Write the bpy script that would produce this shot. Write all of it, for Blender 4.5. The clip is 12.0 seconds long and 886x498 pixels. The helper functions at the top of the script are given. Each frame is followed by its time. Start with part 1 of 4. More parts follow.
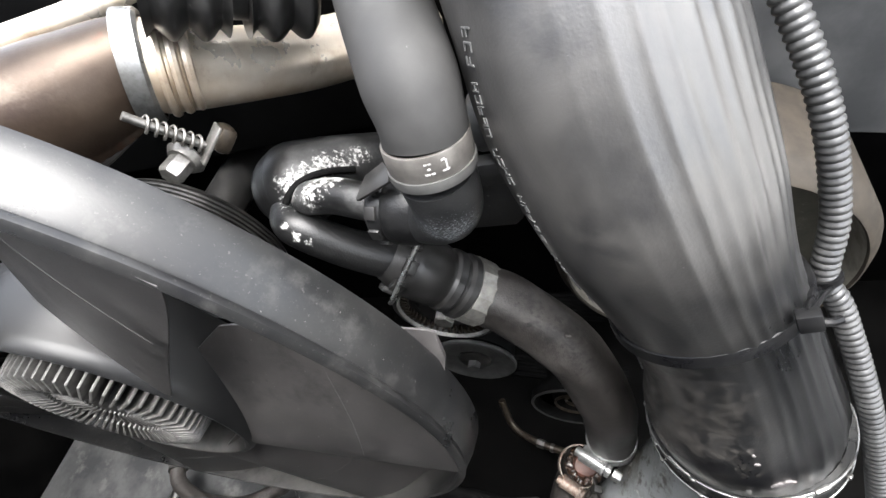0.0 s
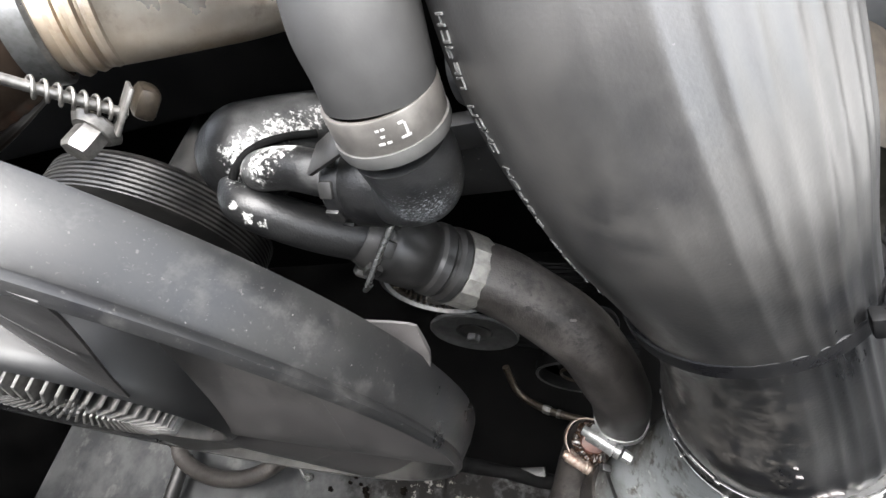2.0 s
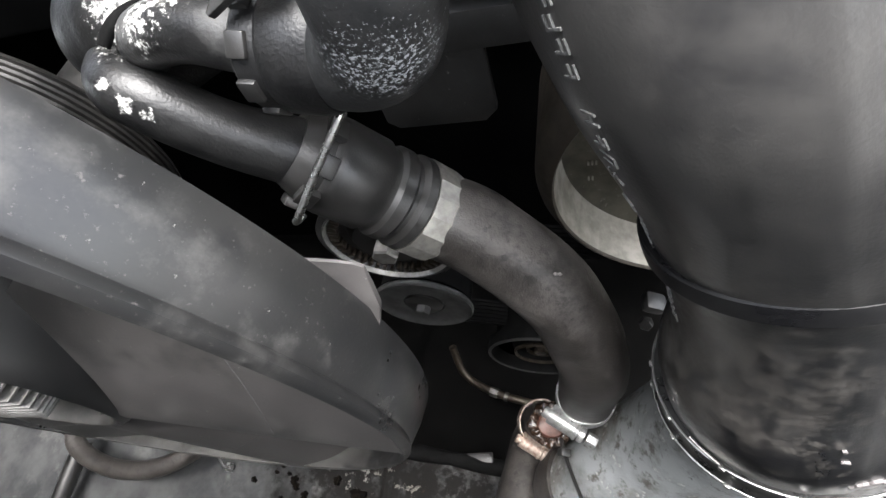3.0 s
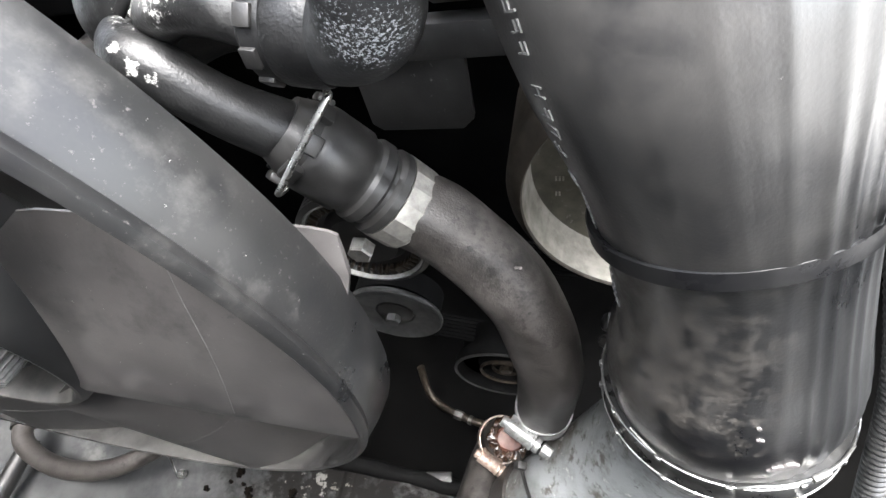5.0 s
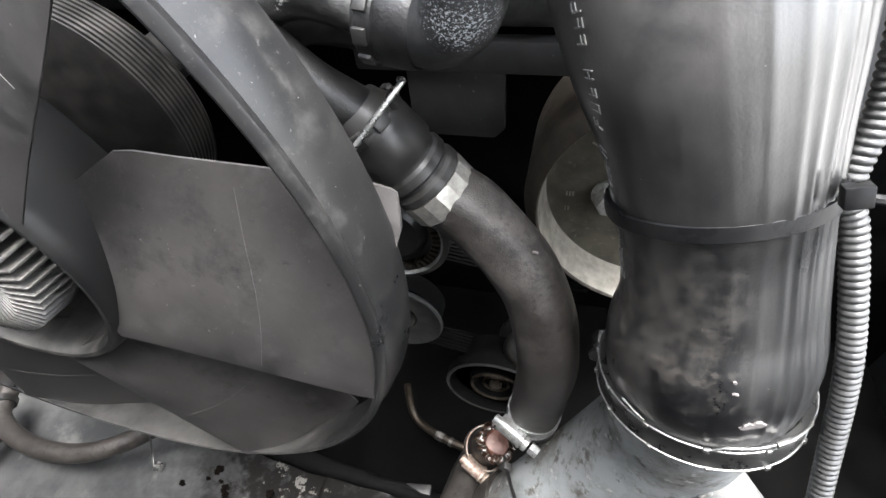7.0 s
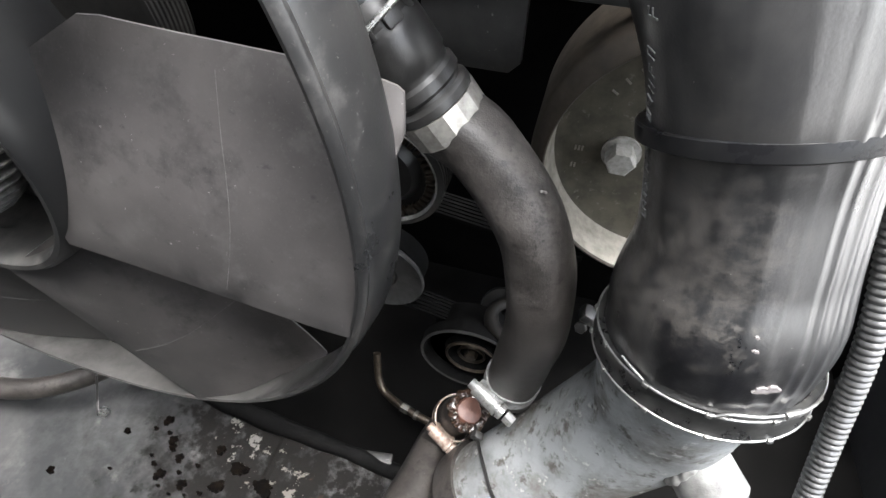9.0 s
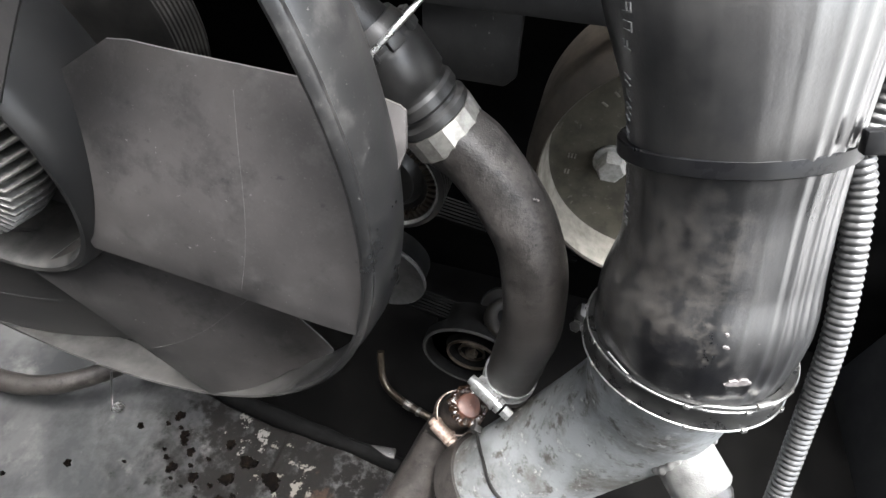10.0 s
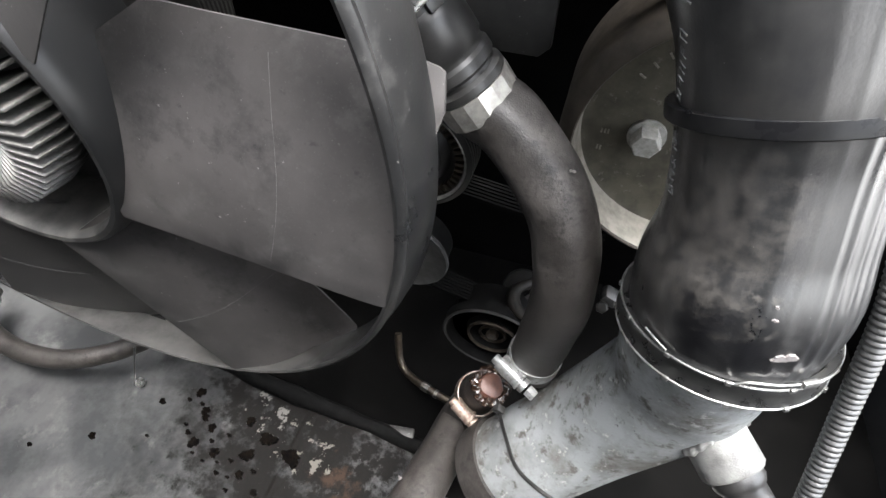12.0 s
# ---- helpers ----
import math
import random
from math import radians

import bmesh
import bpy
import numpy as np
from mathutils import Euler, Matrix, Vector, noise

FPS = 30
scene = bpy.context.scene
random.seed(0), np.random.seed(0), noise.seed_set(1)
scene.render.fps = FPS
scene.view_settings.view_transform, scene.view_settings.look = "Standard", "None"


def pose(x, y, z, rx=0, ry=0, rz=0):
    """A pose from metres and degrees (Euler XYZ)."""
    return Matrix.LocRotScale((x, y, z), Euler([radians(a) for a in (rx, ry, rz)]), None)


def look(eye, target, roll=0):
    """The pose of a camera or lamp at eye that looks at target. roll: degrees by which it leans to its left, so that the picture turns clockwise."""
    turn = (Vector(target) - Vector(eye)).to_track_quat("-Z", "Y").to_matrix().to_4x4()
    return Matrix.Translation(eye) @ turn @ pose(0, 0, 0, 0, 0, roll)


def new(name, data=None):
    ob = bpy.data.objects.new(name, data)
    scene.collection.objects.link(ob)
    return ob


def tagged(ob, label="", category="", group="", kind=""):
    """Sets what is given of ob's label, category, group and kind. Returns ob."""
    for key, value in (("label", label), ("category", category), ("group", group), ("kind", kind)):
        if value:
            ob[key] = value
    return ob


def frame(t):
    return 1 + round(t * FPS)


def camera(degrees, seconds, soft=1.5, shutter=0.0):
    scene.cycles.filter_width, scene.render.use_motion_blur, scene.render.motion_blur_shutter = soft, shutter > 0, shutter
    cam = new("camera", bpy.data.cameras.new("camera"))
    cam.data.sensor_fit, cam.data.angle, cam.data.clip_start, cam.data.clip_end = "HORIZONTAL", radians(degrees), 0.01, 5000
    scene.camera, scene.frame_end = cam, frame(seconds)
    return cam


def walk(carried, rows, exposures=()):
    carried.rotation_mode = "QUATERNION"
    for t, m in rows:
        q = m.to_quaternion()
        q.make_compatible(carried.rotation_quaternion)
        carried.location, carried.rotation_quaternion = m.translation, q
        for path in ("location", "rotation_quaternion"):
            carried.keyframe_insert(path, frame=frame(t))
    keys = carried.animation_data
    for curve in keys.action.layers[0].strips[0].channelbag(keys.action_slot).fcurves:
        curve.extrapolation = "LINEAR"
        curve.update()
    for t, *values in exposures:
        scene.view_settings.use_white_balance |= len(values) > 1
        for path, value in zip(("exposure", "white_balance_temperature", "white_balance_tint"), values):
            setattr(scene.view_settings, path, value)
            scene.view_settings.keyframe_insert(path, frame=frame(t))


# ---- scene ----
cam = camera(83.9, 12.0)
PATH = [
    (0, (0.1515, 0.277, 1.1646), (-0.6193, 1.4155, -0.2879), -30.37),
    (0.5, (0.1541, 0.2918, 1.1576), (-0.6305, 1.3894, -0.3188), -31.92),
    (1, (0.1516, 0.3029, 1.1446), (-0.6537, 1.3197, -0.3777), -34.83),
    (1.5, (0.1489, 0.3082, 1.1387), (-0.6498, 1.3037, -0.4011), -35.49),
    (2, (0.1462, 0.3128, 1.1341), (-0.6575, 1.298, -0.4097), -35.91),
    (2.5, (0.1467, 0.3213, 1.1253), (-0.6166, 1.2556, -0.4698), -36.6),
    (3, (0.1166, 0.3191, 1.0787), (-0.4706, 1.297, -0.5641), -27.15),
    (3.2, (0.1142, 0.307, 1.0833), (-0.3859, 1.3454, -0.5512), -21.52),
    (4.8, (0.1315, 0.3147, 1.0709), (-0.3942, 1.3376, -0.5653), -20.76),
    (5, (0.126, 0.2932, 1.0784), (-0.3845, 1.4071, -0.5023), -17.65),
    (5.5, (0.1236, 0.2518, 1.1118), (-0.3962, 1.5326, -0.3337), -13.12),
    (6, (0.1265, 0.2572, 1.0993), (-0.3885, 1.5339, -0.3515), -12.33),
    (6.5, (0.1162, 0.2502, 1.0832), (-0.3487, 1.5192, -0.3911), -9.13),
    (7, (0.1136, 0.2377, 1.0858), (-0.3435, 1.5216, -0.3781), -7.76),
    (7.2, (0.1132, 0.234, 1.0875), (-0.3431, 1.5265, -0.3689), -7.48),
    (8.8, (0.1001, 0.2286, 1.0459), (-0.2466, 1.5134, -0.447), 1.47),
    (9, (0.1033, 0.2293, 1.0464), (-0.2561, 1.5106, -0.4465), 1.15),
    (9.5, (0.1021, 0.2275, 1.0469), (-0.2552, 1.5044, -0.4504), 1.23),
    (10, (0.1081, 0.2194, 1.0621), (-0.2632, 1.4954, -0.4325), 0.72),
    (10.5, (0.1031, 0.2166, 1.0549), (-0.2708, 1.4844, -0.446), 0.54),
    (11, (0.0972, 0.2117, 1.0523), (-0.2854, 1.467, -0.4569), 0.37),
    (11.5, (0.0982, 0.2116, 1.0523), (-0.2879, 1.4636, -0.4588), 0.42),
    (12, (0.0983, 0.2125, 1.0521), (-0.3061, 1.4431, -0.4718), 0.0),
]
walk(cam, [(t, look(eye, target, roll)) for t, eye, target, roll in PATH],
     exposures=[(0.0, 3.2), (1.0, 3.22), (1.5, 3.4), (2.0, 3.34), (3.2, 3.5), (4.8, 4.05), (5.6, 4.02), (6.2, 3.72), (7.2, 3.78), (8.8, 3.92), (12.0, 3.82)])

# ---- world and sun ----
world = bpy.data.worlds.new("world")
scene.world = world
world.use_nodes = True
wn, wl = world.node_tree.nodes, world.node_tree.links
sky = wn.new("ShaderNodeTexSky")
sky.sky_type, sky.sun_disc = "NISHITA", False
sky.sun_elevation, sky.sun_rotation = radians(77), radians(100)
sky.air_density, sky.dust_density = 1.0, 3.0
wn["Background"].inputs["Strength"].default_value = 0.15
pale = wn.new("ShaderNodeHueSaturation")
pale.inputs["Saturation"].default_value = 0.3
wl.new(sky.outputs[0], pale.inputs["Color"])
wl.new(pale.outputs[0], wn["Background"].inputs[0])

sun_data = bpy.data.lights.new("sun", "SUN")
sun_data.energy, sun_data.angle, sun_data.color = 1.2, radians(48), (1.0, 0.99, 0.98)
sun = new("sun", sun_data)
sun.matrix_world = look((0.22, -0.04, 0.97), (0, 0, 0))


# ---- materials ----
def surface(name, base, other, rough=0.5, metal=0.0, scale=60.0, bump=0.15, fine=900.0, mix=(0.4, 0.65),
            rough_span=0.15, coords="Object", stretch=(1, 1, 1), spots=None, spec=0.5, coat=0.0):
    """Two base colours mixed by a broad noise, a fine grain in gloss and relief; spots: (colour, scale, from, to, centre, radius, roughness)."""
    m = bpy.data.materials.new(name)
    m.use_nodes = True
    n, l = m.node_tree.nodes, m.node_tree.links
    b = n["Principled BSDF"]
    tc = n.new("ShaderNodeTexCoord")
    mp = n.new("ShaderNodeMapping")
    mp.inputs["Scale"].default_value = stretch
    l.new(tc.outputs[coords], mp.inputs[0])
    big, small = n.new("ShaderNodeTexNoise"), n.new("ShaderNodeTexNoise")
    big.inputs["Scale"].default_value, big.inputs["Detail"].default_value, big.inputs["Roughness"].default_value = scale, 6, 0.62
    small.inputs["Scale"].default_value, small.inputs["Detail"].default_value = fine, 3
    l.new(mp.outputs[0], big.inputs[0])
    l.new(tc.outputs["Object"], small.inputs[0])
    ramp = n.new("ShaderNodeMapRange")
    ramp.inputs[1].default_value, ramp.inputs[2].default_value = mix
    l.new(big.outputs[0], ramp.inputs[0])
    col = n.new("ShaderNodeMix")
    col.data_type = "RGBA"
    col.inputs[6].default_value, col.inputs[7].default_value = (*base, 1), (*other, 1)
    l.new(ramp.outputs[0], col.inputs[0])
    rg = n.new("ShaderNodeMapRange")
    rg.inputs[3].default_value, rg.inputs[4].default_value = max(0.02, rough - rough_span), min(1.0, rough + rough_span)
    l.new(big.outputs[0], rg.inputs[0])
    out_col, out_rg = col.outputs[2], rg.outputs[0]
    for colour, sc, lo, hi, centre, radius, sr in spots or []:
        ns = n.new("ShaderNodeTexNoise")
        ns.inputs["Scale"].default_value, ns.inputs["Detail"].default_value, ns.inputs["Roughness"].default_value = sc, 5, 0.7
        l.new(tc.outputs["Object"], ns.inputs[0])
        th = n.new("ShaderNodeMapRange")
        th.inputs[1].default_value, th.inputs[2].default_value = lo, hi
        fac = ns.outputs[0]
        if centre:
            ds = n.new("ShaderNodeVectorMath")
            ds.operation = "DISTANCE"
            ds.inputs[1].default_value = centre
            l.new(tc.outputs["Object"], ds.inputs[0])
            fall = n.new("ShaderNodeMapRange")
            fall.inputs[1].default_value, fall.inputs[2].default_value = radius * 0.35, radius * 1.65
            fall.inputs[3].default_value, fall.inputs[4].default_value = 0.0, -0.7
            l.new(ds.outputs["Value"], fall.inputs[0])
            ad = n.new("ShaderNodeMath")
            l.new(fac, ad.inputs[0])
            l.new(fall.outputs[0], ad.inputs[1])
            fac = ad.outputs[0]
        l.new(fac, th.inputs[0])
        mx = n.new("ShaderNodeMix")
        mx.data_type = "RGBA"
        mx.inputs[7].default_value = (*colour, 1)
        l.new(th.outputs[0], mx.inputs[0])
        l.new(out_col, mx.inputs[6])
        out_col = mx.outputs[2]
        mr = n.new("ShaderNodeMix")
        mr.inputs[3].default_value = sr
        l.new(th.outputs[0], mr.inputs[0])
        l.new(out_rg, mr.inputs[2])
        out_rg = mr.outputs[0]
    l.new(out_col, b.inputs["Base Color"])
    l.new(out_rg, b.inputs["Roughness"])
    b.inputs["Metallic"].default_value = metal
    b.inputs["Specular IOR Level"].default_value = spec
    b.inputs["Coat Weight"].default_value, b.inputs["Coat Roughness"].default_value = coat, max(0.12, rough - 0.1)
    sm = n.new("ShaderNodeMath")
    sm.operation = "MULTIPLY_ADD"
    sm.inputs[1].default_value = 0.35
    l.new(small.outputs[0], sm.inputs[0])
    l.new(big.outputs[0], sm.inputs[2])
    bp = n.new("ShaderNodeBump")
    bp.inputs["Strength"].default_value, bp.inputs["Distance"].default_value = bump, 0.0008
    l.new(sm.outputs[0], bp.inputs["Height"])
    l.new(bp.outputs[0], b.inputs["Normal"])
    return m


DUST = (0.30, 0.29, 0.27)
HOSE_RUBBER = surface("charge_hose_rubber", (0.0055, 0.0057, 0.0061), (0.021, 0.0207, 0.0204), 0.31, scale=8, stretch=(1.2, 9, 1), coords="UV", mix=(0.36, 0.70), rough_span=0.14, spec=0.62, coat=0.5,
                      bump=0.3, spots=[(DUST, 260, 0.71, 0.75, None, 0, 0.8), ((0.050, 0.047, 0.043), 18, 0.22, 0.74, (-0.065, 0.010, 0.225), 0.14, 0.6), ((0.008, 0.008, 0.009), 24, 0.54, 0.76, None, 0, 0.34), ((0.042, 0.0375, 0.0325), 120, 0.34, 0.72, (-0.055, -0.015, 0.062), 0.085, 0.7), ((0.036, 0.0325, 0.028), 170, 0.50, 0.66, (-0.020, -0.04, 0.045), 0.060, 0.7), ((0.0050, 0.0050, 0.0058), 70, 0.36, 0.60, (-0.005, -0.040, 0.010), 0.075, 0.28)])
RUBBER = surface("coolant_hose_rubber", (0.0190, 0.0169, 0.0154), (0.053, 0.0480, 0.0443), 0.52, scale=26, bump=0.9, fine=900, mix=(0.36, 0.72), spec=0.38,
                 spots=[((0.0100, 0.0090, 0.0082), 38, 0.50, 0.64, None, 0, 0.42), ((0.0150, 0.0133, 0.0122), 210, 0.48, 0.65, None, 0, 0.45), ((0.050, 0.0465, 0.0430), 70, 0.56, 0.78, None, 0, 0.7), ((0.008, 0.0072, 0.0066), 120, 0.58, 0.64, None, 0, 0.42), ((0.16, 0.155, 0.145), 420, 0.73, 0.76, None, 0, 0.8)])
# Last spot: pale dust tone, with light from above painted at the bottom.
FAN_PLASTIC = surface("fan_plastic", (0.024, 0.0228, 0.0226), (0.050, 0.0468, 0.0456), 0.40, scale=12, bump=0.14, fine=700, mix=(0.36, 0.66), spec=0.45,
                      spots=[((0.24, 0.235, 0.225), 260, 0.675, 0.715, None, 0, 0.8), ((0.014, 0.014, 0.015), 120, 0.62, 0.74, None, 0, 0.35), ((0.062, 0.060, 0.058), 55, 0.52, 0.80, None, 0, 0.50), ((0.011, 0.011, 0.011), 26, 0.54, 0.74, None, 0, 0.34), ((0.060, 0.058, 0.056), 700, 0.60, 0.68, None, 0, 0.6), ((0.095, 0.092, 0.087), 70, 0.22, 0.52, (0.03, 0.020, -0.29), 0.24, 0.75)])
# Last spot pales the ring's bottom: dust plus painted light from above.
RING_PLASTIC = surface("ring_plastic", (0.0085, 0.0088, 0.0093), (0.017, 0.0167, 0.0164), 0.30, scale=16, bump=0.14, fine=700, mix=(0.36, 0.66), spec=0.36,
                      spots=[((0.20, 0.195, 0.185), 300, 0.69, 0.73, None, 0, 0.8), ((0.040, 0.039, 0.0375), 60, 0.54, 0.78, None, 0, 0.48), ((0.008, 0.008, 0.009), 34, 0.52, 0.70, None, 0, 0.28), ((0.050, 0.048, 0.046), 500, 0.62, 0.70, None, 0, 0.6), ((0.085, 0.083, 0.079), 42, 0.14, 0.70, (0.05, 0.020, -0.285), 0.21, 0.75)])
# The spot pales the hub's lower bore, dust and painted top light together.
HUB_PLASTIC = surface("hub_plastic", (0.006, 0.0062, 0.0066), (0.012, 0.0119, 0.0118), 0.38, scale=20, bump=0.12, fine=700, mix=(0.35, 0.7), spec=0.4,
                      spots=[((0.075, 0.072, 0.067), 60, 0.25, 0.60, (0.0, 0.02, -0.11), 0.09, 0.7)])
BLACK_PLASTIC = surface("black_plastic", (0.011, 0.0107, 0.0104), (0.024, 0.0233, 0.0225), 0.38, scale=70, bump=0.25, spec=0.5, spots=[((0.07, 0.068, 0.064), 330, 0.68, 0.74, None, 0, 0.7)])
TIE_NYLON = surface("tie_nylon", (0.005, 0.005, 0.0055), (0.009, 0.009, 0.009), 0.30, scale=90, bump=0.12, spec=0.12)
DUSTY_STEEL = surface("dusty_black_steel", (0.014, 0.0138, 0.0135), (0.028, 0.0275, 0.027), 0.5, scale=45, bump=0.3, spots=[((0.16, 0.155, 0.15), 260, 0.66, 0.72, None, 0, 0.7)])
TP = Vector((-0.03, 0.45, 0.96))
# Broad 0.060 spots paint the lit front, the black base its shaded end.
POWDERED = surface("corroded_metal_lit_front", (0.0045, 0.0045, 0.0047), (0.009, 0.009, 0.009), 0.40, scale=80, bump=0.6, spec=0.4,
                   spots=[((0.060, 0.060, 0.059), 60, 0.30, 0.66, tuple(Vector(p) - TP), r, 0.6) for p, r in (((-0.0138, 0.4767, 1.0137), 0.040), ((-0.0200, 0.4460, 1.0135), 0.022), ((0.0260, 0.4230, 1.0160), 0.026))]
                   + [((0.40, 0.40, 0.385), 420, 0.43, 0.55, tuple(Vector(p) - TP), 1.45 * r, 0.9) for p, r in
                      (((-0.0290, 0.4525, 1.0167), 0.009), ((-0.0225, 0.4596, 1.0156), 0.009), ((-0.0160, 0.4677, 1.0123), 0.012), ((-0.0089, 0.4737, 1.0084), 0.012), ((-0.0022, 0.4822, 1.0031), 0.011),
                       ((-0.0337, 0.4438, 1.0125), 0.011), ((-0.0360, 0.4482, 1.0164), 0.009), ((-0.0124, 0.4401, 1.0121), 0.011), ((-0.0048, 0.4426, 1.0122), 0.012), ((0.0022, 0.4448, 1.0113), 0.011),
                       ((-0.0340, 0.4270, 1.0045), 0.0035), ((-0.0281, 0.4224, 0.9986), 0.0040), ((-0.0228, 0.4214, 0.9938), 0.0035))])
SPECKLED = surface("speckled_black_plastic", (0.011, 0.0115, 0.012), (0.020, 0.020, 0.020), 0.45, scale=80, bump=0.4,
                   spots=[((0.34, 0.36, 0.37), 980, 0.50, 0.58, (0.0060, -0.0160, 0.0050), 0.030, 0.8)])
CONDUIT = surface("conduit_plastic", (0.022, 0.022, 0.0217), (0.036, 0.036, 0.035), 0.36, scale=60, bump=0.1, spec=0.6)
CAST_METAL = surface("cast_aluminium", (0.215, 0.226, 0.228), (0.125, 0.130, 0.128), 0.5, metal=0.25, scale=26, mix=(0.42, 0.60), bump=0.8,
                     spots=[((0.10, 0.094, 0.082), 22, 0.50, 0.64, None, 0, 0.7), ((0.075, 0.070, 0.062), 70, 0.55, 0.66, None, 0, 0.75), ((0.030, 0.027, 0.023), 150, 0.64, 0.71, None, 0, 0.8), ((0.33, 0.33, 0.315), 100, 0.60, 0.68, None, 0, 0.5)])
# Cast metal's tone, darkened to offset strong sun on the boss.
BOSS_METAL = surface("darkened_boss", (0.15, 0.15, 0.143), (0.085, 0.084, 0.08), 0.55, metal=0.15, scale=90, bump=0.6)
ZINC = surface("zinc_steel", (0.62, 0.62, 0.60), (0.45, 0.45, 0.43), 0.28, metal=1.0, scale=200, bump=0.2)
DULL_ZINC = surface("dull_zinc", (0.26, 0.25, 0.235), (0.14, 0.133, 0.122), 0.40, metal=0.8, scale=200, bump=0.3)
BRIGHT_WIRE = surface("bright_wire", (0.25, 0.25, 0.243), (0.16, 0.157, 0.148), 0.32, metal=0.8, scale=200, bump=0.1)
CRIMP = surface("crimped_steel", (0.46, 0.445, 0.41), (0.30, 0.29, 0.265), 0.45, metal=0.9, scale=150, bump=0.25)
STAINLESS = surface("heat_tinted_steel", (0.68, 0.62, 0.53), (0.46, 0.37, 0.27), 0.30, metal=0.6, scale=18, bump=0.12, spots=[((0.30, 0.20, 0.14), 45, 0.56, 0.78, None, 0, 0.38)])
BROWN_STEEL = surface("brown_tinted_steel", (0.040, 0.029, 0.021), (0.015, 0.0085, 0.006), 0.34, metal=0.45, spec=0.2, scale=22, bump=0.25, spots=[((0.060, 0.050, 0.040), 30, 0.54, 0.72, None, 0, 0.34), ((0.055, 0.022, 0.014), 55, 0.60, 0.72, None, 0, 0.45)])
CLUTCH_METAL = surface("clutch_aluminium", (0.125, 0.121, 0.114), (0.062, 0.060, 0.057), 0.5, metal=0.3, scale=150, bump=0.2)
PULLEY_STEEL = surface("plated_pulley_steel", (0.068, 0.063, 0.048), (0.036, 0.033, 0.025), 0.45, metal=0.4, scale=60, bump=0.2, spots=[((0.13, 0.125, 0.11), 160, 0.60, 0.70, None, 0, 0.5)])
BRIGHT_RIM = surface("bright_rim_steel", (0.25, 0.238, 0.21), (0.15, 0.14, 0.12), 0.45, metal=0.5, scale=90, bump=0.2)
BAND_STEEL = surface("dark_band_steel", (0.008, 0.008, 0.008), (0.018, 0.018, 0.017), 0.30, scale=120, bump=0.2)
DARK_STEEL = surface("oily_dark_steel", (0.008, 0.008, 0.0078), (0.019, 0.018, 0.017), 0.34, metal=0.0, scale=60, bump=0.3, spec=0.45)
GREY_STEEL = surface("grey_steel", (0.075, 0.075, 0.074), (0.045, 0.045, 0.044), 0.42, metal=0.4, scale=80, bump=0.2)
RUST = surface("rusty_coolant_crust", (0.100, 0.040, 0.026), (0.055, 0.023, 0.016), 0.5, scale=120, bump=0.8, coat=0.1)
WET_CRUST = surface("wet_black_crust", (0.030, 0.016, 0.010), (0.012, 0.008, 0.006), 0.18, scale=300, bump=1.0, coat=0.6)
RUSTY_ZINC = surface("rusty_zinc", (0.30, 0.255, 0.22), (0.17, 0.10, 0.07), 0.5, metal=0.3, scale=300, bump=0.4)
CLAMP_ZINC = surface("zinc_plate", (0.36, 0.365, 0.36), (0.22, 0.22, 0.213), 0.32, metal=0.7, scale=160, bump=0.35, spots=[((0.10, 0.094, 0.082), 420, 0.58, 0.68, None, 0, 0.6)])
BOLT_STEEL = surface("dull_bolt_steel", (0.30, 0.295, 0.28), (0.20, 0.195, 0.18), 0.42, metal=0.35, scale=260, bump=0.3)
COPPER = surface("tarnished_tube", (0.062, 0.050, 0.037), (0.028, 0.023, 0.018), 0.4, metal=0.6, scale=200, bump=0.2)
TRAY = surface("undertray_paint", (0.024, 0.025, 0.026), (0.054, 0.055, 0.055), 0.45, scale=11, bump=0.2, fine=500, spec=0.18, mix=(0.42, 0.60),
               spots=[((0.072, 0.072, 0.070), 16, 0.56, 0.66, None, 0, 0.55), ((0.011, 0.011, 0.0108), 20, 0.30, 0.60, (0.17, 0.095, 0.0), 0.24, 0.7), ((0.0040, 0.0034, 0.0030), 42, 0.30, 0.46, (0.240, 0.11, 0.0), 0.21, 0.85), ((0.110, 0.107, 0.099), 46, 0.555, 0.58, (0.180, 0.115, 0.0), 0.065, 0.85),
                      ((0.095, 0.090, 0.080), 55, 0.56, 0.59, (0.245, 0.095, 0.0), 0.080, 0.85), ((0.020, 0.0105, 0.006), 60, 0.46, 0.60, (0.292, 0.065, 0.0), 0.055, 0.7), ((0.10, 0.098, 0.094), 300, 0.70, 0.74, None, 0, 0.5)])
OIL = surface("oil_stain", (0.0012, 0.0010, 0.0009), (0.0035, 0.0026, 0.0018), 0.5, scale=90, bump=0.1, spec=0.02)
# Near-black colour puts the bay's deep shade into the walls themselves.
SHADE_BLACK = surface("shade_black", (0.0007, 0.0007, 0.0007), (0.0028, 0.0027, 0.0026), 0.8, scale=14, bump=0.6, spec=0.03)
# Grey of the added wall that bounces light onto the fan.
BOUNCE_GREY = surface("bounce_wall_grey", (0.22, 0.22, 0.217), (0.15, 0.15, 0.147), 0.6, metal=0.1, scale=40, bump=0.3)
PANEL = surface("bay_panel_paint", (0.040, 0.041, 0.042), (0.078, 0.078, 0.078), 0.55, scale=20, bump=0.2)
# Ground tone chosen pale so the hose has something bright to reflect.
PALE_GROUND = surface("pale_ground", (0.32, 0.315, 0.30), (0.25, 0.245, 0.235), 0.85, scale=3, bump=0.5, fine=300)
BELT = surface("belt_rubber", (0.003, 0.003, 0.003), (0.006, 0.006, 0.006), 0.8, scale=100, bump=0.2, spec=0.06)
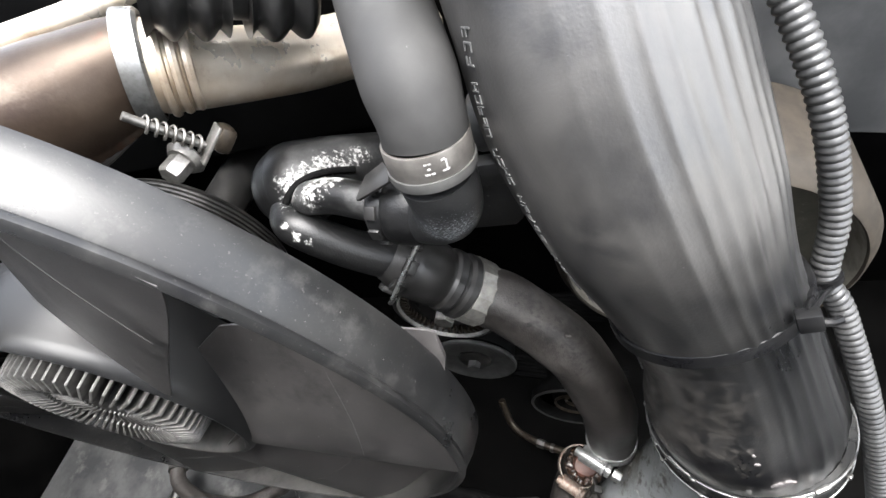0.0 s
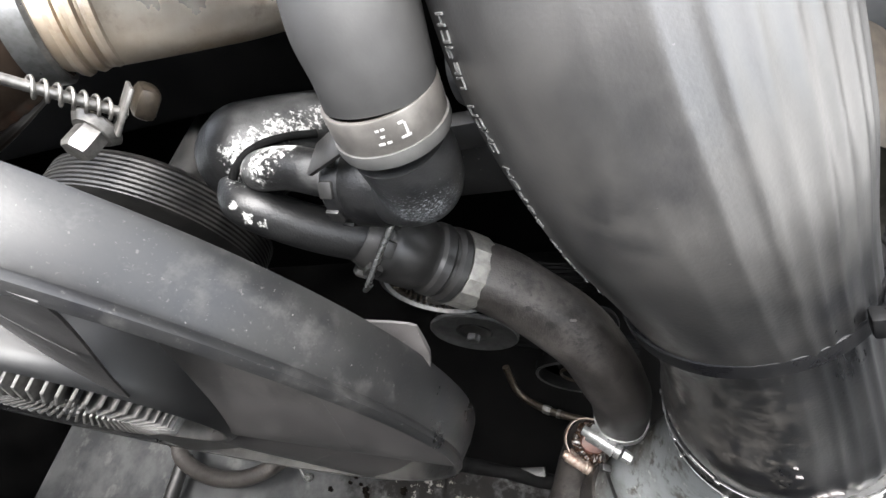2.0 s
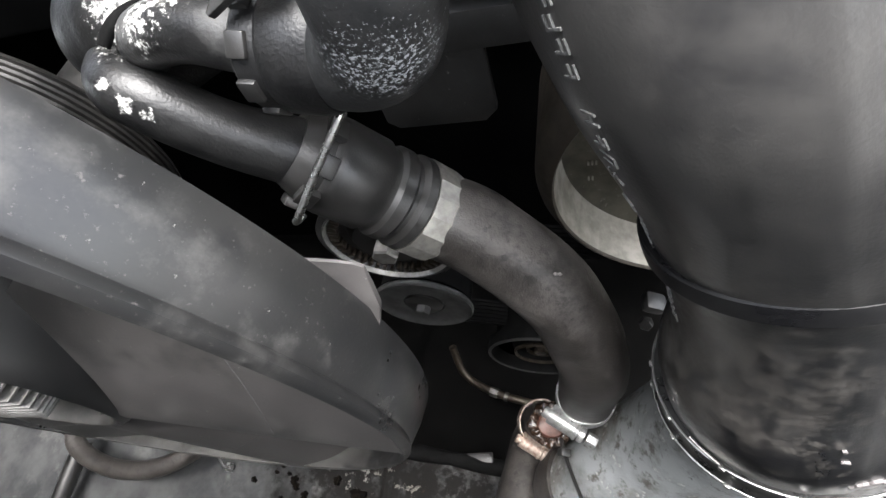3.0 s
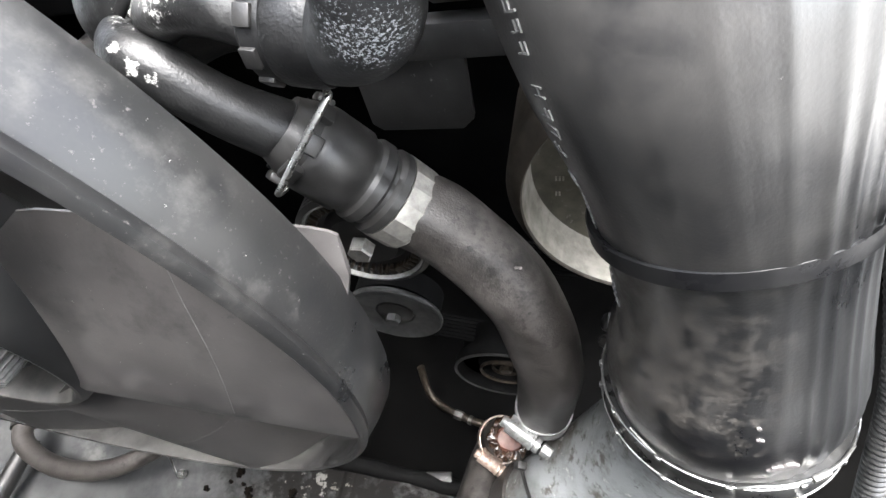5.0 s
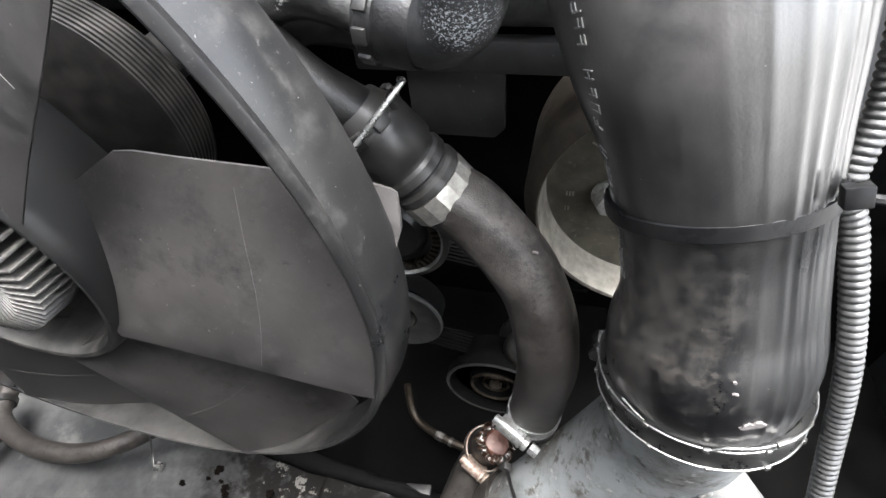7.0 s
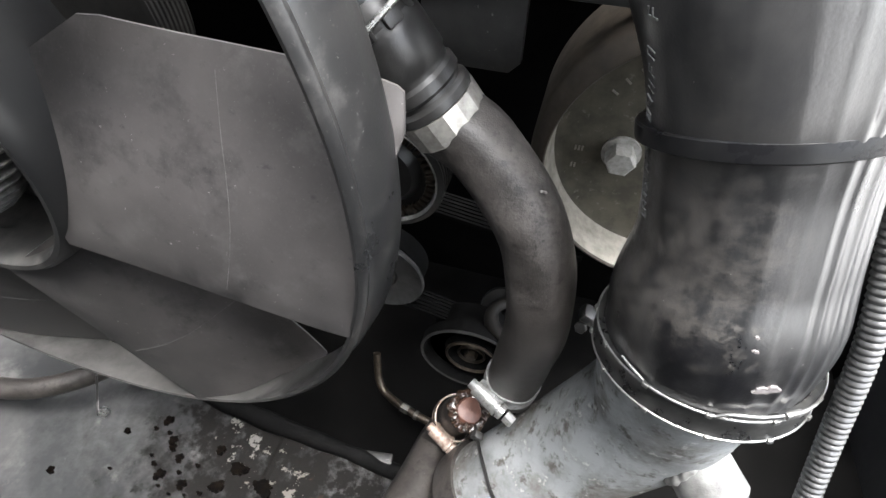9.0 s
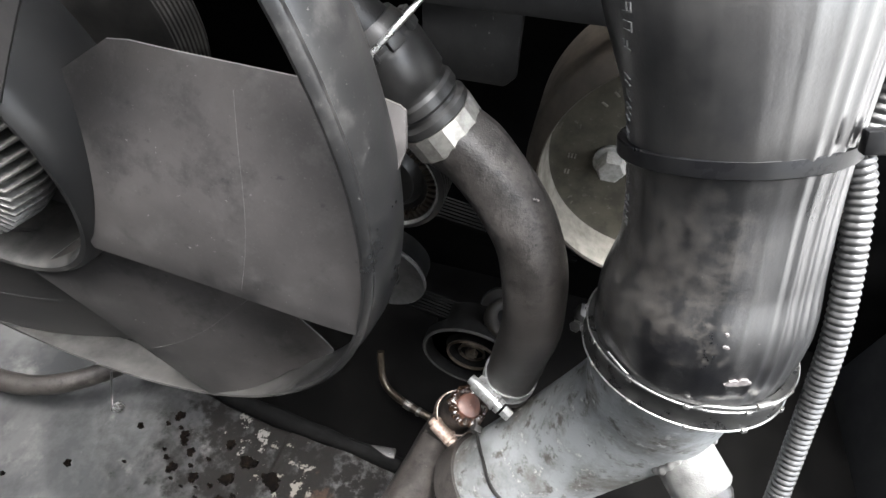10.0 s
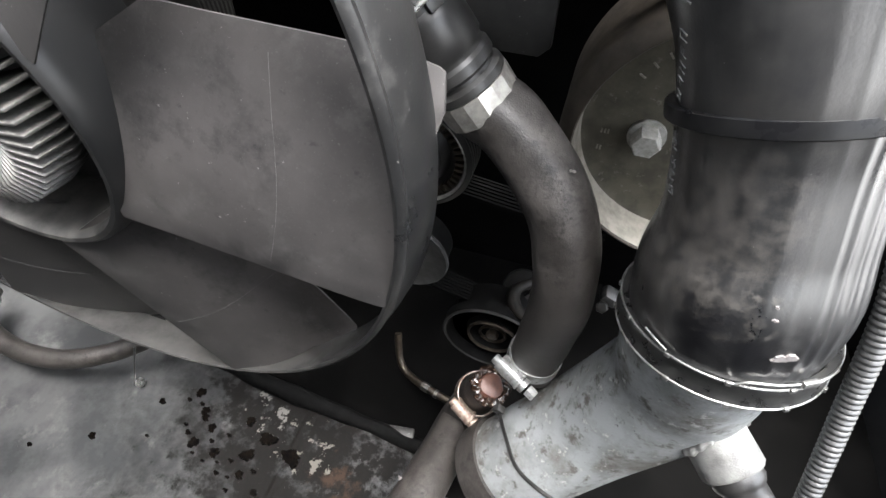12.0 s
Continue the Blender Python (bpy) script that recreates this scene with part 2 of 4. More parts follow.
MARKING = surface("moulded_marking", (0.105, 0.104, 0.10), (0.045, 0.045, 0.044), 0.7, scale=300, bump=0.2)
PALE_MARK = surface("pale_print", (0.135, 0.122, 0.120), (0.085, 0.078, 0.075), 0.65, scale=300, bump=0.3)
SCRATCH = surface("pale_scuff", (0.085, 0.083, 0.080), (0.04, 0.04, 0.038), 0.6, scale=300, bump=0.2)

# ---- mesh helpers ----
ORIGIN = {}


def thing(name, base, label, category, group="", kind=""):
    e = new(name)
    e.location, e.empty_display_size = base, 0.02
    ORIGIN[e] = Vector(base)
    return tagged(e, label, category, group, kind)


def part(name, bm, material, parent, label="", sharp=38):
    """Links a bmesh, given in world places, as one mesh object under a thing or a part."""
    org = ORIGIN[parent]
    bmesh.ops.translate(bm, verts=bm.verts, vec=-org)
    me = bpy.data.meshes.new(name)
    bm.to_mesh(me)
    bm.free()
    me.polygons.foreach_set("use_smooth", [True] * len(me.polygons))
    me.set_sharp_from_angle(angle=radians(sharp))
    me.materials.append(material)
    ob = new(name, me)
    ob.parent = parent
    ORIGIN[ob] = org
    return tagged(ob, label)


def piece(name, me, parent, local):
    ob = new(name, me)
    ob.parent = parent
    ob.matrix_basis = local
    return ob


def mesh_of(name, bm, material, sharp=38):
    me = bpy.data.meshes.new(name)
    bm.to_mesh(me)
    bm.free()
    me.polygons.foreach_set("use_smooth", [True] * len(me.polygons))
    me.set_sharp_from_angle(angle=radians(sharp))
    me.materials.append(material)
    return me


def spline(points, count):
    p = np.asarray(points, float)
    q = np.vstack([2 * p[0] - p[1], p, 2 * p[-1] - p[-2]])
    s = np.linspace(0, len(p) - 1 - 1e-9, count)
    i = s.astype(int)
    f = (s - i)[:, None]
    a, b, c, d = q[i], q[i + 1], q[i + 2], q[i + 3]
    return 0.5 * (2 * b + (c - a) * f + (2 * a - 5 * b + 4 * c - d) * f ** 2 + (3 * b - a - 3 * c + d) * f ** 3)


def sweep(points, radius, segs=32, steps=40, swell=None, cap=True, bm=None, even=False):
    """A tube along a smooth line. radius: one, or one a point; swell(length, angle) adds to it. UV in metres: along, around."""
    bm = bm or bmesh.new()
    uv = bm.loops.layers.uv.verify()
    rad = np.ones(len(points)) * radius
    line = spline(np.column_stack([np.asarray(points, float), rad]), steps)
    if even:
        fine = spline(np.column_stack([np.asarray(points, float), rad]), 2000)
        lens = np.concatenate([[0], np.cumsum(np.linalg.norm(np.diff(fine[:, :3], axis=0), axis=1))])
        line = np.column_stack([np.interp(np.linspace(0, lens[-1], steps), lens, fine[:, k]) for k in range(4)])
    tangent = np.gradient(line[:, :3], axis=0)
    t0 = Vector(tangent[0]).normalized()
    side = t0.orthogonal().normalized()
    side = (Vector((1, 0.2, 0)) - t0 * t0.dot(Vector((1, 0.2, 0)))).normalized() if abs(t0.x) < 0.9 else side
    rows, length, along = [], 0.0, []
    for k in range(steps):
        t = Vector(tangent[k]).normalized()
        side = (side - t * t.dot(side)).normalized()
        other = t.cross(side)
        if k:
            length += float(np.linalg.norm(line[k, :3] - line[k - 1, :3]))
        along.append(length)
        row = []
        for j in range(segs):
            a = 2 * math.pi * j / segs
            r = line[k, 3] + (swell(length, a) if swell else 0.0)
            row.append(bm.verts.new(Vector(line[k, :3]) + (side * math.cos(a) + other * math.sin(a)) * r))
        rows.append(row)
    for k in range(steps - 1):
        for j in range(segs):
            f = bm.faces.new((rows[k][j], rows[k][(j + 1) % segs], rows[k + 1][(j + 1) % segs], rows[k + 1][j]))
            vals = ((along[k], j), (along[k], j + 1), (along[k + 1], j + 1), (along[k + 1], j))
            for loop, (u, w) in zip(f.loops, vals):
                loop[uv].uv = (u, w / segs * 0.25)
    if cap:
        bm.faces.new(rows[0][::-1])
        bm.faces.new(rows[-1])
    return bm


def frame_of(centre, axis):
    """The matrix that takes local z to the axis at the centre."""
    return Matrix.Translation(centre) @ Vector(axis).normalized().to_track_quat("Z", "Y").to_matrix().to_4x4()


def lathe(profile, centre, axis, segs=48, closed=True, bm=None, wobble=None):
    """Turns (radius, height) round the axis; closed joins the last to the first."""
    bm = bm or bmesh.new()
    m = frame_of(centre, axis)
    rows = []
    for r, h in profile:
        rows.append([bm.verts.new(m @ Vector(((r + (wobble(2 * math.pi * j / segs) if wobble else 0)) * math.cos(2 * math.pi * j / segs),
                                              (r + (wobble(2 * math.pi * j / segs) if wobble else 0)) * math.sin(2 * math.pi * j / segs), h))) for j in range(segs)])
    pairs = list(zip(rows, rows[1:])) + ([(rows[-1], rows[0])] if closed else [])
    for a, b in pairs:
        for j in range(segs):
            bm.faces.new((a[j], a[(j + 1) % segs], b[(j + 1) % segs], b[j]))
    if not closed:
        if profile[0][0] > 1e-5:
            bm.faces.new(rows[0][::-1])
        if profile[-1][0] > 1e-5:
            bm.faces.new(rows[-1])
    bmesh.ops.recalc_face_normals(bm, faces=bm.faces)
    return bm


def block(size, m, bevel=0.001, bm=None, segments=2):
    bm = bm or bmesh.new()
    made = bmesh.ops.create_cube(bm, size=1.0)["verts"]
    bmesh.ops.scale(bm, vec=size, verts=made)
    if bevel:
        edges = list({e for v in made for e in v.link_edges})
        res = bmesh.ops.bevel(bm, geom=edges, offset=bevel, segments=segments, affect="EDGES", profile=0.5)
        made = list({v for f in res["faces"] for v in f.verts} | {v for v in made if v.is_valid})
    bmesh.ops.transform(bm, matrix=m, verts=made)
    return bm


def plate(outline, thick, m, bevel=0.0008):
    """A flat plate of the given outline in local x, y, raised along local z."""
    bm = bmesh.new()
    f = bm.faces.new([bm.verts.new((x, y, 0)) for x, y in outline])
    res = bmesh.ops.extrude_face_region(bm, geom=[f])
    bmesh.ops.translate(bm, verts=[g for g in res["geom"] if isinstance(g, bmesh.types.BMVert)], vec=(0, 0, thick))
    bmesh.ops.recalc_face_normals(bm, faces=bm.faces)
    if bevel:
        bmesh.ops.bevel(bm, geom=list(bm.edges), offset=bevel, segments=2, affect="EDGES", profile=0.5)
    bmesh.ops.transform(bm, matrix=m, verts=bm.verts)
    return bm


def hexagon(width, height, centre, axis, bm=None):
    r = width / math.sqrt(3)
    return lathe([(0, height), (r * 0.86, height), (r, height * 0.86), (r, 0), (0, 0)], centre, axis, segs=6, closed=False, bm=bm)


def wire(points, r, segs=10, steps=40, bm=None, closed=False):
    return sweep(points, r, segs, steps, bm=bm)


def ring_points(centre, axis, r, a0=0, a1=360, count=24, lift=None):
    m = frame_of(centre, axis)
    return [m @ Vector((r * math.cos(radians(a)), r * math.sin(radians(a)), lift(k) if lift else 0)) for k, a in enumerate(np.linspace(a0, a1, count))]


# ---- the bay round the engine ----
def slab(name, size, centre, material, label):
    e = thing(name, centre, label, name.split("_")[0], kind="structure")
    part("face", block(size, Matrix.Translation(centre), 0.004), material, e)
    return e


ground = new("ground", bpy.data.meshes.new("ground"))
gb = bmesh.new()
bmesh.ops.create_grid(gb, x_segments=4, y_segments=4, size=60)
gb.to_mesh(ground.data)
gb.free()
ground.data.materials.append(PALE_GROUND)
tagged(ground, "ground under the vehicle, kept pale to reflect light", "ground", kind="structure")

# Shade between parts that are not modelled is put into this face's colour.
slab("wall_rear", (1.7, 0.06, 1.22), (-0.15, 0.83, 0.61), SHADE_BLACK, "engine block front, near-black colour standing in for deep shade")
# Block added as an occluder, so the space under it stays dark.
slab("wall_upper", (1.5, 0.20, 0.24), (-0.15, 0.69, 1.06), SHADE_BLACK, "added block above the pulleys that keeps the bay below in shade")
# Unseen panel, added in a bonnet's place to block sky and shape the light.
bonnet = thing("ceiling", (-1.10, 0.84, 1.24), "unseen dull grey panel added to block sky on the left", "bonnet", kind="structure")
part("panel", block((0.74, 1.30, 0.03), Matrix.Translation((-1.10, 0.86, 1.235)) @ Matrix.Rotation(radians(-17), 4, "X") @ Matrix.Translation((0, -0.65, 0)), 0.006), PANEL, bonnet)
# Slab added below the gap so that it reads as deep shade.
slab("crossmember", (1.5, 0.40, 0.10), (-0.15, 0.60, 0.29), SHADE_BLACK, "near-black slab added to fill the gap below the pulleys with shade")
# Unseen closing walls; the right one is low so side light gets in.
slab("wall_left", (0.06, 1.01, 1.04), (-0.97, 0.295, 0.52), SHADE_BLACK, "unseen near-black closing wall on the left")
slab("wall_right", (0.06, 1.01, 0.76), (0.67, 0.295, 0.38), PANEL, "unseen dull grey closing wall, kept low to let light in")
# Unseen wall set close to the fan to cut light on its lower blades.
slab("wall_front", (1.7, 0.05, 0.86), (-0.15, 0.150, 0.43), SHADE_BLACK, "unseen near-black lower wall added to block light from the front")
# Unseen wall added to hold back front sky and brighten the blades by bounce.
slab("wall_shroud", (1.28, 0.04, 0.46), (-0.36, 0.150, 1.09), BOUNCE_GREY, "unseen grey wall added to block front sky and bounce light")


# ---- undertray ----
def undertray():
    e = thing("undertray", (-0.35, 0.25, 0.48), "grey painted metal undertray with oil drops and flaking paint", "undertray", kind="structure")
    bm = bmesh.new()
    xs = [-0.93, -0.58, -0.560, -0.47, -0.452, -0.36, -0.340, -0.285, -0.268, -0.215, -0.198, -0.128, -0.124, -0.118, -0.114, -0.02, 0.03]
    zs = [0.0015, 0.0015, 0.0, 0.0, 0.0015, 0.0015, 0.0, 0.0, 0.0012, 0.0012, 0.0, 0.0, 0.002, 0.002, 0.0, 0.0, -0.006]
    ys = [0.176, 0.19, 0.2, 0.28, 0.34, 0.370, 0.374]
    dz = [0, 0, 0, 0, 0, 0, 0.003]
    def layer(drop):
        return [[bm.verts.new((x, y + (0.02 if x > -0.25 else 0.02 + (-0.25 - x) * 0.25) * (j > 4), 0.478 + z * (1 if j < 6 else 0) + dz[j] - drop)) for j, y in enumerate(ys)] for x, z in zip(xs, zs)]

    hi, lo = layer(0.0), layer(0.002)
    nx, ny = len(xs), len(ys)
    for i in range(nx - 1):
        for j in range(ny - 1):
            bm.faces.new((hi[i][j], hi[i + 1][j], hi[i + 1][j + 1], hi[i][j + 1]))
            bm.faces.new((lo[i][j], lo[i][j + 1], lo[i + 1][j + 1], lo[i + 1][j]))
        bm.faces.new((hi[i][0], lo[i][0], lo[i + 1][0], hi[i + 1][0]))
        bm.faces.new((hi[i][-1], hi[i + 1][-1], lo[i + 1][-1], lo[i][-1]))
    for j in range(ny - 1):
        bm.faces.new((hi[0][j], hi[0][j + 1], lo[0][j + 1], lo[0][j]))
        bm.faces.new((hi[-1][j], lo[-1][j], lo[-1][j + 1], hi[-1][j + 1]))
    part("plate", bm, TRAY, e, sharp=25)
    def lump(a, r):
        return 1 + 0.16 * math.sin(2 * a + r * 900) + 0.12 * math.sin(3 * a + r * 2300) + 0.09 * math.sin(5 * a + r * 3700) + 0.07 * math.sin(8 * a + r * 4100) + 0.05 * math.sin(13 * a + r * 5300)

    drops = [((-0.234, 0.310), 0.0061), ((-0.350, 0.280), 0.0040), ((-0.205, 0.308), 0.0054), ((-0.168, 0.317), 0.0072), ((-0.224, 0.331), 0.0050),
             ((-0.243, 0.346), 0.0054), ((-0.238, 0.339), 0.0045), ((-0.165, 0.296), 0.0045), ((-0.262, 0.364), 0.0058), ((-0.252, 0.352), 0.0027),
             ((-0.185, 0.352), 0.0054), ((-0.155, 0.340), 0.0086), ((-0.120, 0.330), 0.0101), ((-0.190, 0.290), 0.0027), ((-0.212, 0.296), 0.0018),
             ((-0.30, 0.34), 0.0036), ((-0.247, 0.318), 0.0032), ((-0.228, 0.300), 0.0020), ((-0.215, 0.318), 0.0027), ((-0.196, 0.300), 0.0016), ((-0.182, 0.306), 0.0025), ((-0.176, 0.290), 0.0018), ((-0.152, 0.304), 0.0027), ((-0.270, 0.352), 0.0027), ((-0.200, 0.330), 0.0025), ((-0.41, 0.25), 0.0027), ((-0.29, 0.30), 0.0018), ((-0.255, 0.325), 0.0023), ((-0.14, 0.285), 0.0036), ((-0.17, 0.278), 0.0023)]
    for (x, y), r in drops:
        bm = bmesh.new()
        top = [bm.verts.new((x + r * lump(a, r) * math.cos(a), y + r * 0.85 * lump(a, r) * math.sin(a), 0.4808)) for a in np.linspace(0, 2 * math.pi, 56, endpoint=False)]
        low = [bm.verts.new((v.co.x + (v.co.x - x) * 0.06, v.co.y + (v.co.y - y) * 0.06, 0.4785)) for v in top]
        bm.faces.new(top)
        for j in range(56):
            bm.faces.new((low[j], low[(j + 1) % 56], top[(j + 1) % 56], top[j]))
        part("oil_drop", bm, OIL, e)
    part("flange", sweep([(-0.62, 0.485, 0.478), (-0.30, 0.415, 0.481), (-0.20, 0.400, 0.482), (-0.05, 0.391, 0.480), (0.03, 0.386, 0.474)], 0.0095, 12, 30, lambda s, a: 0.0012 * math.sin(30 * s) + 0.0009 * math.sin(97 * s + 2 * a)), BELT, e, "black grimy rolled edge")
    bolt = part("screw", hexagon(0.010, 0.006, (-0.338, 0.350, 0.482), (0, 0, 1)), ZINC, e, "small zinc screw head")
    part("tab", block((0.030, 0.012, 0.004), Matrix.Translation((-0.012, 0.394, 0.4835)) @ Matrix.Rotation(0.15, 4, "Z"), 0.0015), DUSTY_STEEL, e, "worn bent end tab")
    part("rod", sweep([(-0.3478, 0.3453, 0.4760), (-0.3374, 0.3576, 0.5120), (-0.3240, 0.3677, 0.5500)], 0.0012, 8, 6), GREY_STEEL, e, "thin upright wire rod")


undertray()


def floor_pipe():
    e = thing("floor_pipe", (-0.45, 0.33, 0.50), "dull black bent rubber pipe lying over the undertray", "pipe")
    part("tube", sweep([(-0.575, 0.385, 0.53), (-0.555, 0.352, 0.53), (-0.51, 0.334, 0.53), (-0.455, 0.328, 0.53), (-0.40, 0.338, 0.53), (-0.35, 0.37, 0.53), (-0.30, 0.43, 0.53)], 0.0115, 20, 40), RUBBER, e)
    part("clip", lathe([(0.0115, -0.004), (0.0145, -0.004), (0.0145, 0.004), (0.0115, 0.004)], (-0.567, 0.369, 0.53), (0.5, -0.85, 0), 24), DARK_STEEL, e, "dark spring clip")
    part("strut", sweep([(-0.56, 0.355, 0.515), (-0.566, 0.28, 0.505), (-0.572, 0.18, 0.492)], 0.011, 16, 8), DARK_STEEL, e, "straight dark strut below the pipe")


floor_pipe()

# ---- cooling fan ----
FAN = Vector((-0.25, 0.35, 0.90))
TO_Y = Vector((0, 1, 0))


def fan():
    e = thing("cooling_fan", FAN, "dark grey plastic ring fan with seven wide scuffed blades", "fan")
    part("ring", lathe([(0.2800, 0.0035), (0.2795, 0.0010), (0.2815, 0.0), (0.2838, 0.0012), (0.2852, 0.0030), (0.2850, 0.0055), (0.2842, 0.0066), (0.2852, 0.0085), (0.2885, 0.020), (0.2900, 0.032), (0.2895, 0.0345), (0.2868, 0.034),
                        (0.2855, 0.020), (0.2825, 0.008)], FAN, TO_Y, 220), RING_PLASTIC, e)
    part("hub", lathe([(0.1075, 0.012), (0.1080, 0.003), (0.1100, -0.001), (0.1135, -0.0015), (0.1165, 0.002), (0.1178, 0.010), (0.1195, 0.052), (0.117, 0.060), (0.045, 0.064),
                       (0.045, 0.060), (0.104, 0.055)], FAN, TO_Y, 120), HUB_PLASTIC, e)
    def on_edge(edge, fr):
        (r0, a0), (r1, a1) = edge
        p, q = (r0 * math.cos(radians(a0)), r0 * math.sin(radians(a0))), (r1 * math.cos(radians(a1)), r1 * math.sin(radians(a1)))
        return p[0] + (q[0] - p[0]) * fr, p[1] + (q[1] - p[1]) * fr

    front, rear = ((0.1175, -15.8), (0.2822, 0.0)), ((0.1207, 45.2), (0.2930, 25.1))

    def blade_at(fr, s):
        """A place on the blade's middle sheet: fr from root to tip, s from the front to the rear edge, whose root corner is cut off."""
        s *= min(1.0, 0.80 + fr)
        (fx, fz), (rx, rz) = on_edge(front, fr), on_edge(rear, fr)
        x, z = fx + (rx - fx) * s, fz + (rz - fz) * s
        rr, want = math.hypot(x, z), 0.2832 + 0.0100 * min(1.0, max(0.0, (s - 0.70) / 0.16))
        grow = 1 + fr ** 4 * (want / rr - 1)
        y = 0.0008 + 0.0430 * s ** 1.10 - 0.0035 * math.sin(math.pi * s)
        return x * grow, y, z * grow

    bm = bmesh.new()
    nr, nc = 16, 16
    sheets = []
    for side in (-1, 1):
        sheets.append([])
        for i in range(nr + 1):
            row = []
            for j in range(nc + 1):
                x, y, z = blade_at(i / nr, j / nc)
                row.append(bm.verts.new((x, y + side * 0.0013 * (1 if 0 < j < nc else 0.45), z)))
            sheets[-1].append(row)
    lo, hi = sheets
    for i in range(nr):
        for j in range(nc):
            bm.faces.new((lo[i][j], lo[i + 1][j], lo[i + 1][j + 1], lo[i][j + 1]))
            bm.faces.new((hi[i][j], hi[i][j + 1], hi[i + 1][j + 1], hi[i + 1][j]))
    for j in range(nc):
        bm.faces.new((lo[0][j], lo[0][j + 1], hi[0][j + 1], hi[0][j]))
        bm.faces.new((lo[nr][j], hi[nr][j], hi[nr][j + 1], lo[nr][j + 1]))
    for i in range(nr):
        bm.faces.new((lo[i][0], hi[i][0], hi[i + 1][0], lo[i + 1][0]))
        bm.faces.new((lo[i][nc], lo[i + 1][nc], hi[i + 1][nc], hi[i][nc]))
    bmesh.ops.recalc_face_normals(bm, faces=bm.faces)
    blade = mesh_of("blade", bm, FAN_PLASTIC)
    bm = bmesh.new()
    strip = []
    for j in range(9):
        x, y, z = blade_at(0.54 + 0.02 * math.sin(0.5 * j), 0.06 + 0.86 * j / 8)
        out = Vector((x, 0, z)).normalized()
        strip.append([bm.verts.new((x + d * out.x, y - 0.0013 - h, z + d * out.z)) for d, h in ((-0.0004, -0.0004), (0, 0.0002), (0.0004, -0.0004))])
    for a, b in zip(strip, strip[1:]):
        for k in range(2):
            bm.faces.new((a[k], a[k + 1], b[k + 1], b[k]))
    seam = mesh_of("seam", bm, SCRATCH)
    for k in range(7):
        turn = Matrix.Rotation(radians(16.8 - k * 360 / 7), 4, "Y")
        ob = piece("blade", blade, e, turn)
        piece("seam", seam, ob, Matrix.Identity(4))
    # Body is coloured dark so that gaps between the fins look shaded.
    clutch = part("clutch", lathe([(0.0, 0.002), (0.024, 0.002), (0.028, 0.012), (0.060, 0.022), (0.066, 0.030), (0.068, 0.050), (0.066, 0.058), (0.0, 0.058)], FAN, TO_Y, 72, closed=False), DARK_STEEL, e,
                  "finned aluminium viscous clutch, body dark for shaded gaps")
    ORIGIN[clutch] = FAN
    bm = plate([(0.043, -0.0035), (0.058, -0.0085), (0.0740, -0.005), (0.0765, 0.016), (0.073, 0.032), (0.043, 0.020)], 0.0022, Matrix.Identity(4), 0.0006)
    fin = mesh_of("fin", bm, CLUTCH_METAL)
    bm = plate([(0.020, 0.000), (0.040, -0.0020), (0.040, 0.018), (0.020, 0.014)], 0.0016, Matrix.Identity(4), 0.0004)
    short_fin = mesh_of("fin", bm, CLUTCH_METAL)
    for k in range(58):
        piece("fin", fin, clutch, Matrix.Rotation(2 * math.pi * k / 58, 4, "Y"))
    for k in range(36):
        piece("fin", short_fin, clutch, Matrix.Rotation(2 * math.pi * k / 36, 4, "Y"))


fan()


def drum(name, centre, profile, material, label, category="pulley", bolt=None, segs=72):
    e = thing(name, centre, label, category)
    part("wheel", lathe(profile, centre, TO_Y, segs, closed=False), material, e)
    if bolt:
        part("bolt", hexagon(bolt[1], bolt[2], Vector(centre) + Vector(bolt[0]), (0, -1, 0)), bolt[3], e, "hexagon bolt head")
    return e


def grooved(r, y0, y1, count, depth=0.003):
    out = []
    w = (y1 - y0) / count
    for k in range(count):
        out += [(r, y0 + w * k), (r, y0 + w * (k + 0.3)), (r - depth, y0 + w * (k + 0.5)), (r, y0 + w * (k + 0.8))]
    return out


fan_pulley = drum("fan_pulley", (-0.25, 0.475, 0.90), [(0, -0.01), (0.04, -0.01), (0.07, 0.0), (0.088, 0.002)] + grooved(0.092, 0.004, 0.036, 8) + [(0.088, 0.04), (0, 0.04)], DARK_STEEL, "black grooved belt pulley behind the fan hub")

part("shaft", lathe([(0.0, 0.0), (0.022, 0.0), (0.022, 0.345), (0.0, 0.345)], (-0.25, 0.470, 0.90), TO_Y, 32, closed=False), DARK_STEEL, fan_pulley)

# dished accessory pulley
PUL = Vector((0.182, 0.48, 0.86))
pulley = thing("accessory_pulley", PUL, "olive plated dished steel pulley with a bright rim", "pulley")
part("dish", lathe([(0.0, 0.033), (0.0773, 0.033), (0.0827, 0.030), (0.0830, 0.0305), (0.0830, 0.040), (0.0, 0.040)], PUL, TO_Y, 96, closed=False), PULLEY_STEEL, pulley)
part("rim", lathe([(0.0856, 0.0010), (0.0865, -0.0004), (0.0884, 0.0008), (0.0947, 0.010), (0.0961, 0.014), (0.0961, 0.074), (0.0860, 0.075)], PUL, TO_Y, 96), surface("brown_rim_steel", (0.031, 0.0255, 0.0195), (0.019, 0.0162, 0.0128), 0.62, scale=80, bump=0.2, spec=0.2), pulley)
part("slope", lathe([(0.0823, 0.0335), (0.0833, 0.026), (0.0851, 0.003), (0.0860, 0.0004), (0.0862, 0.036)], PUL, TO_Y, 96), BRIGHT_RIM, pulley, "bright inner wall")
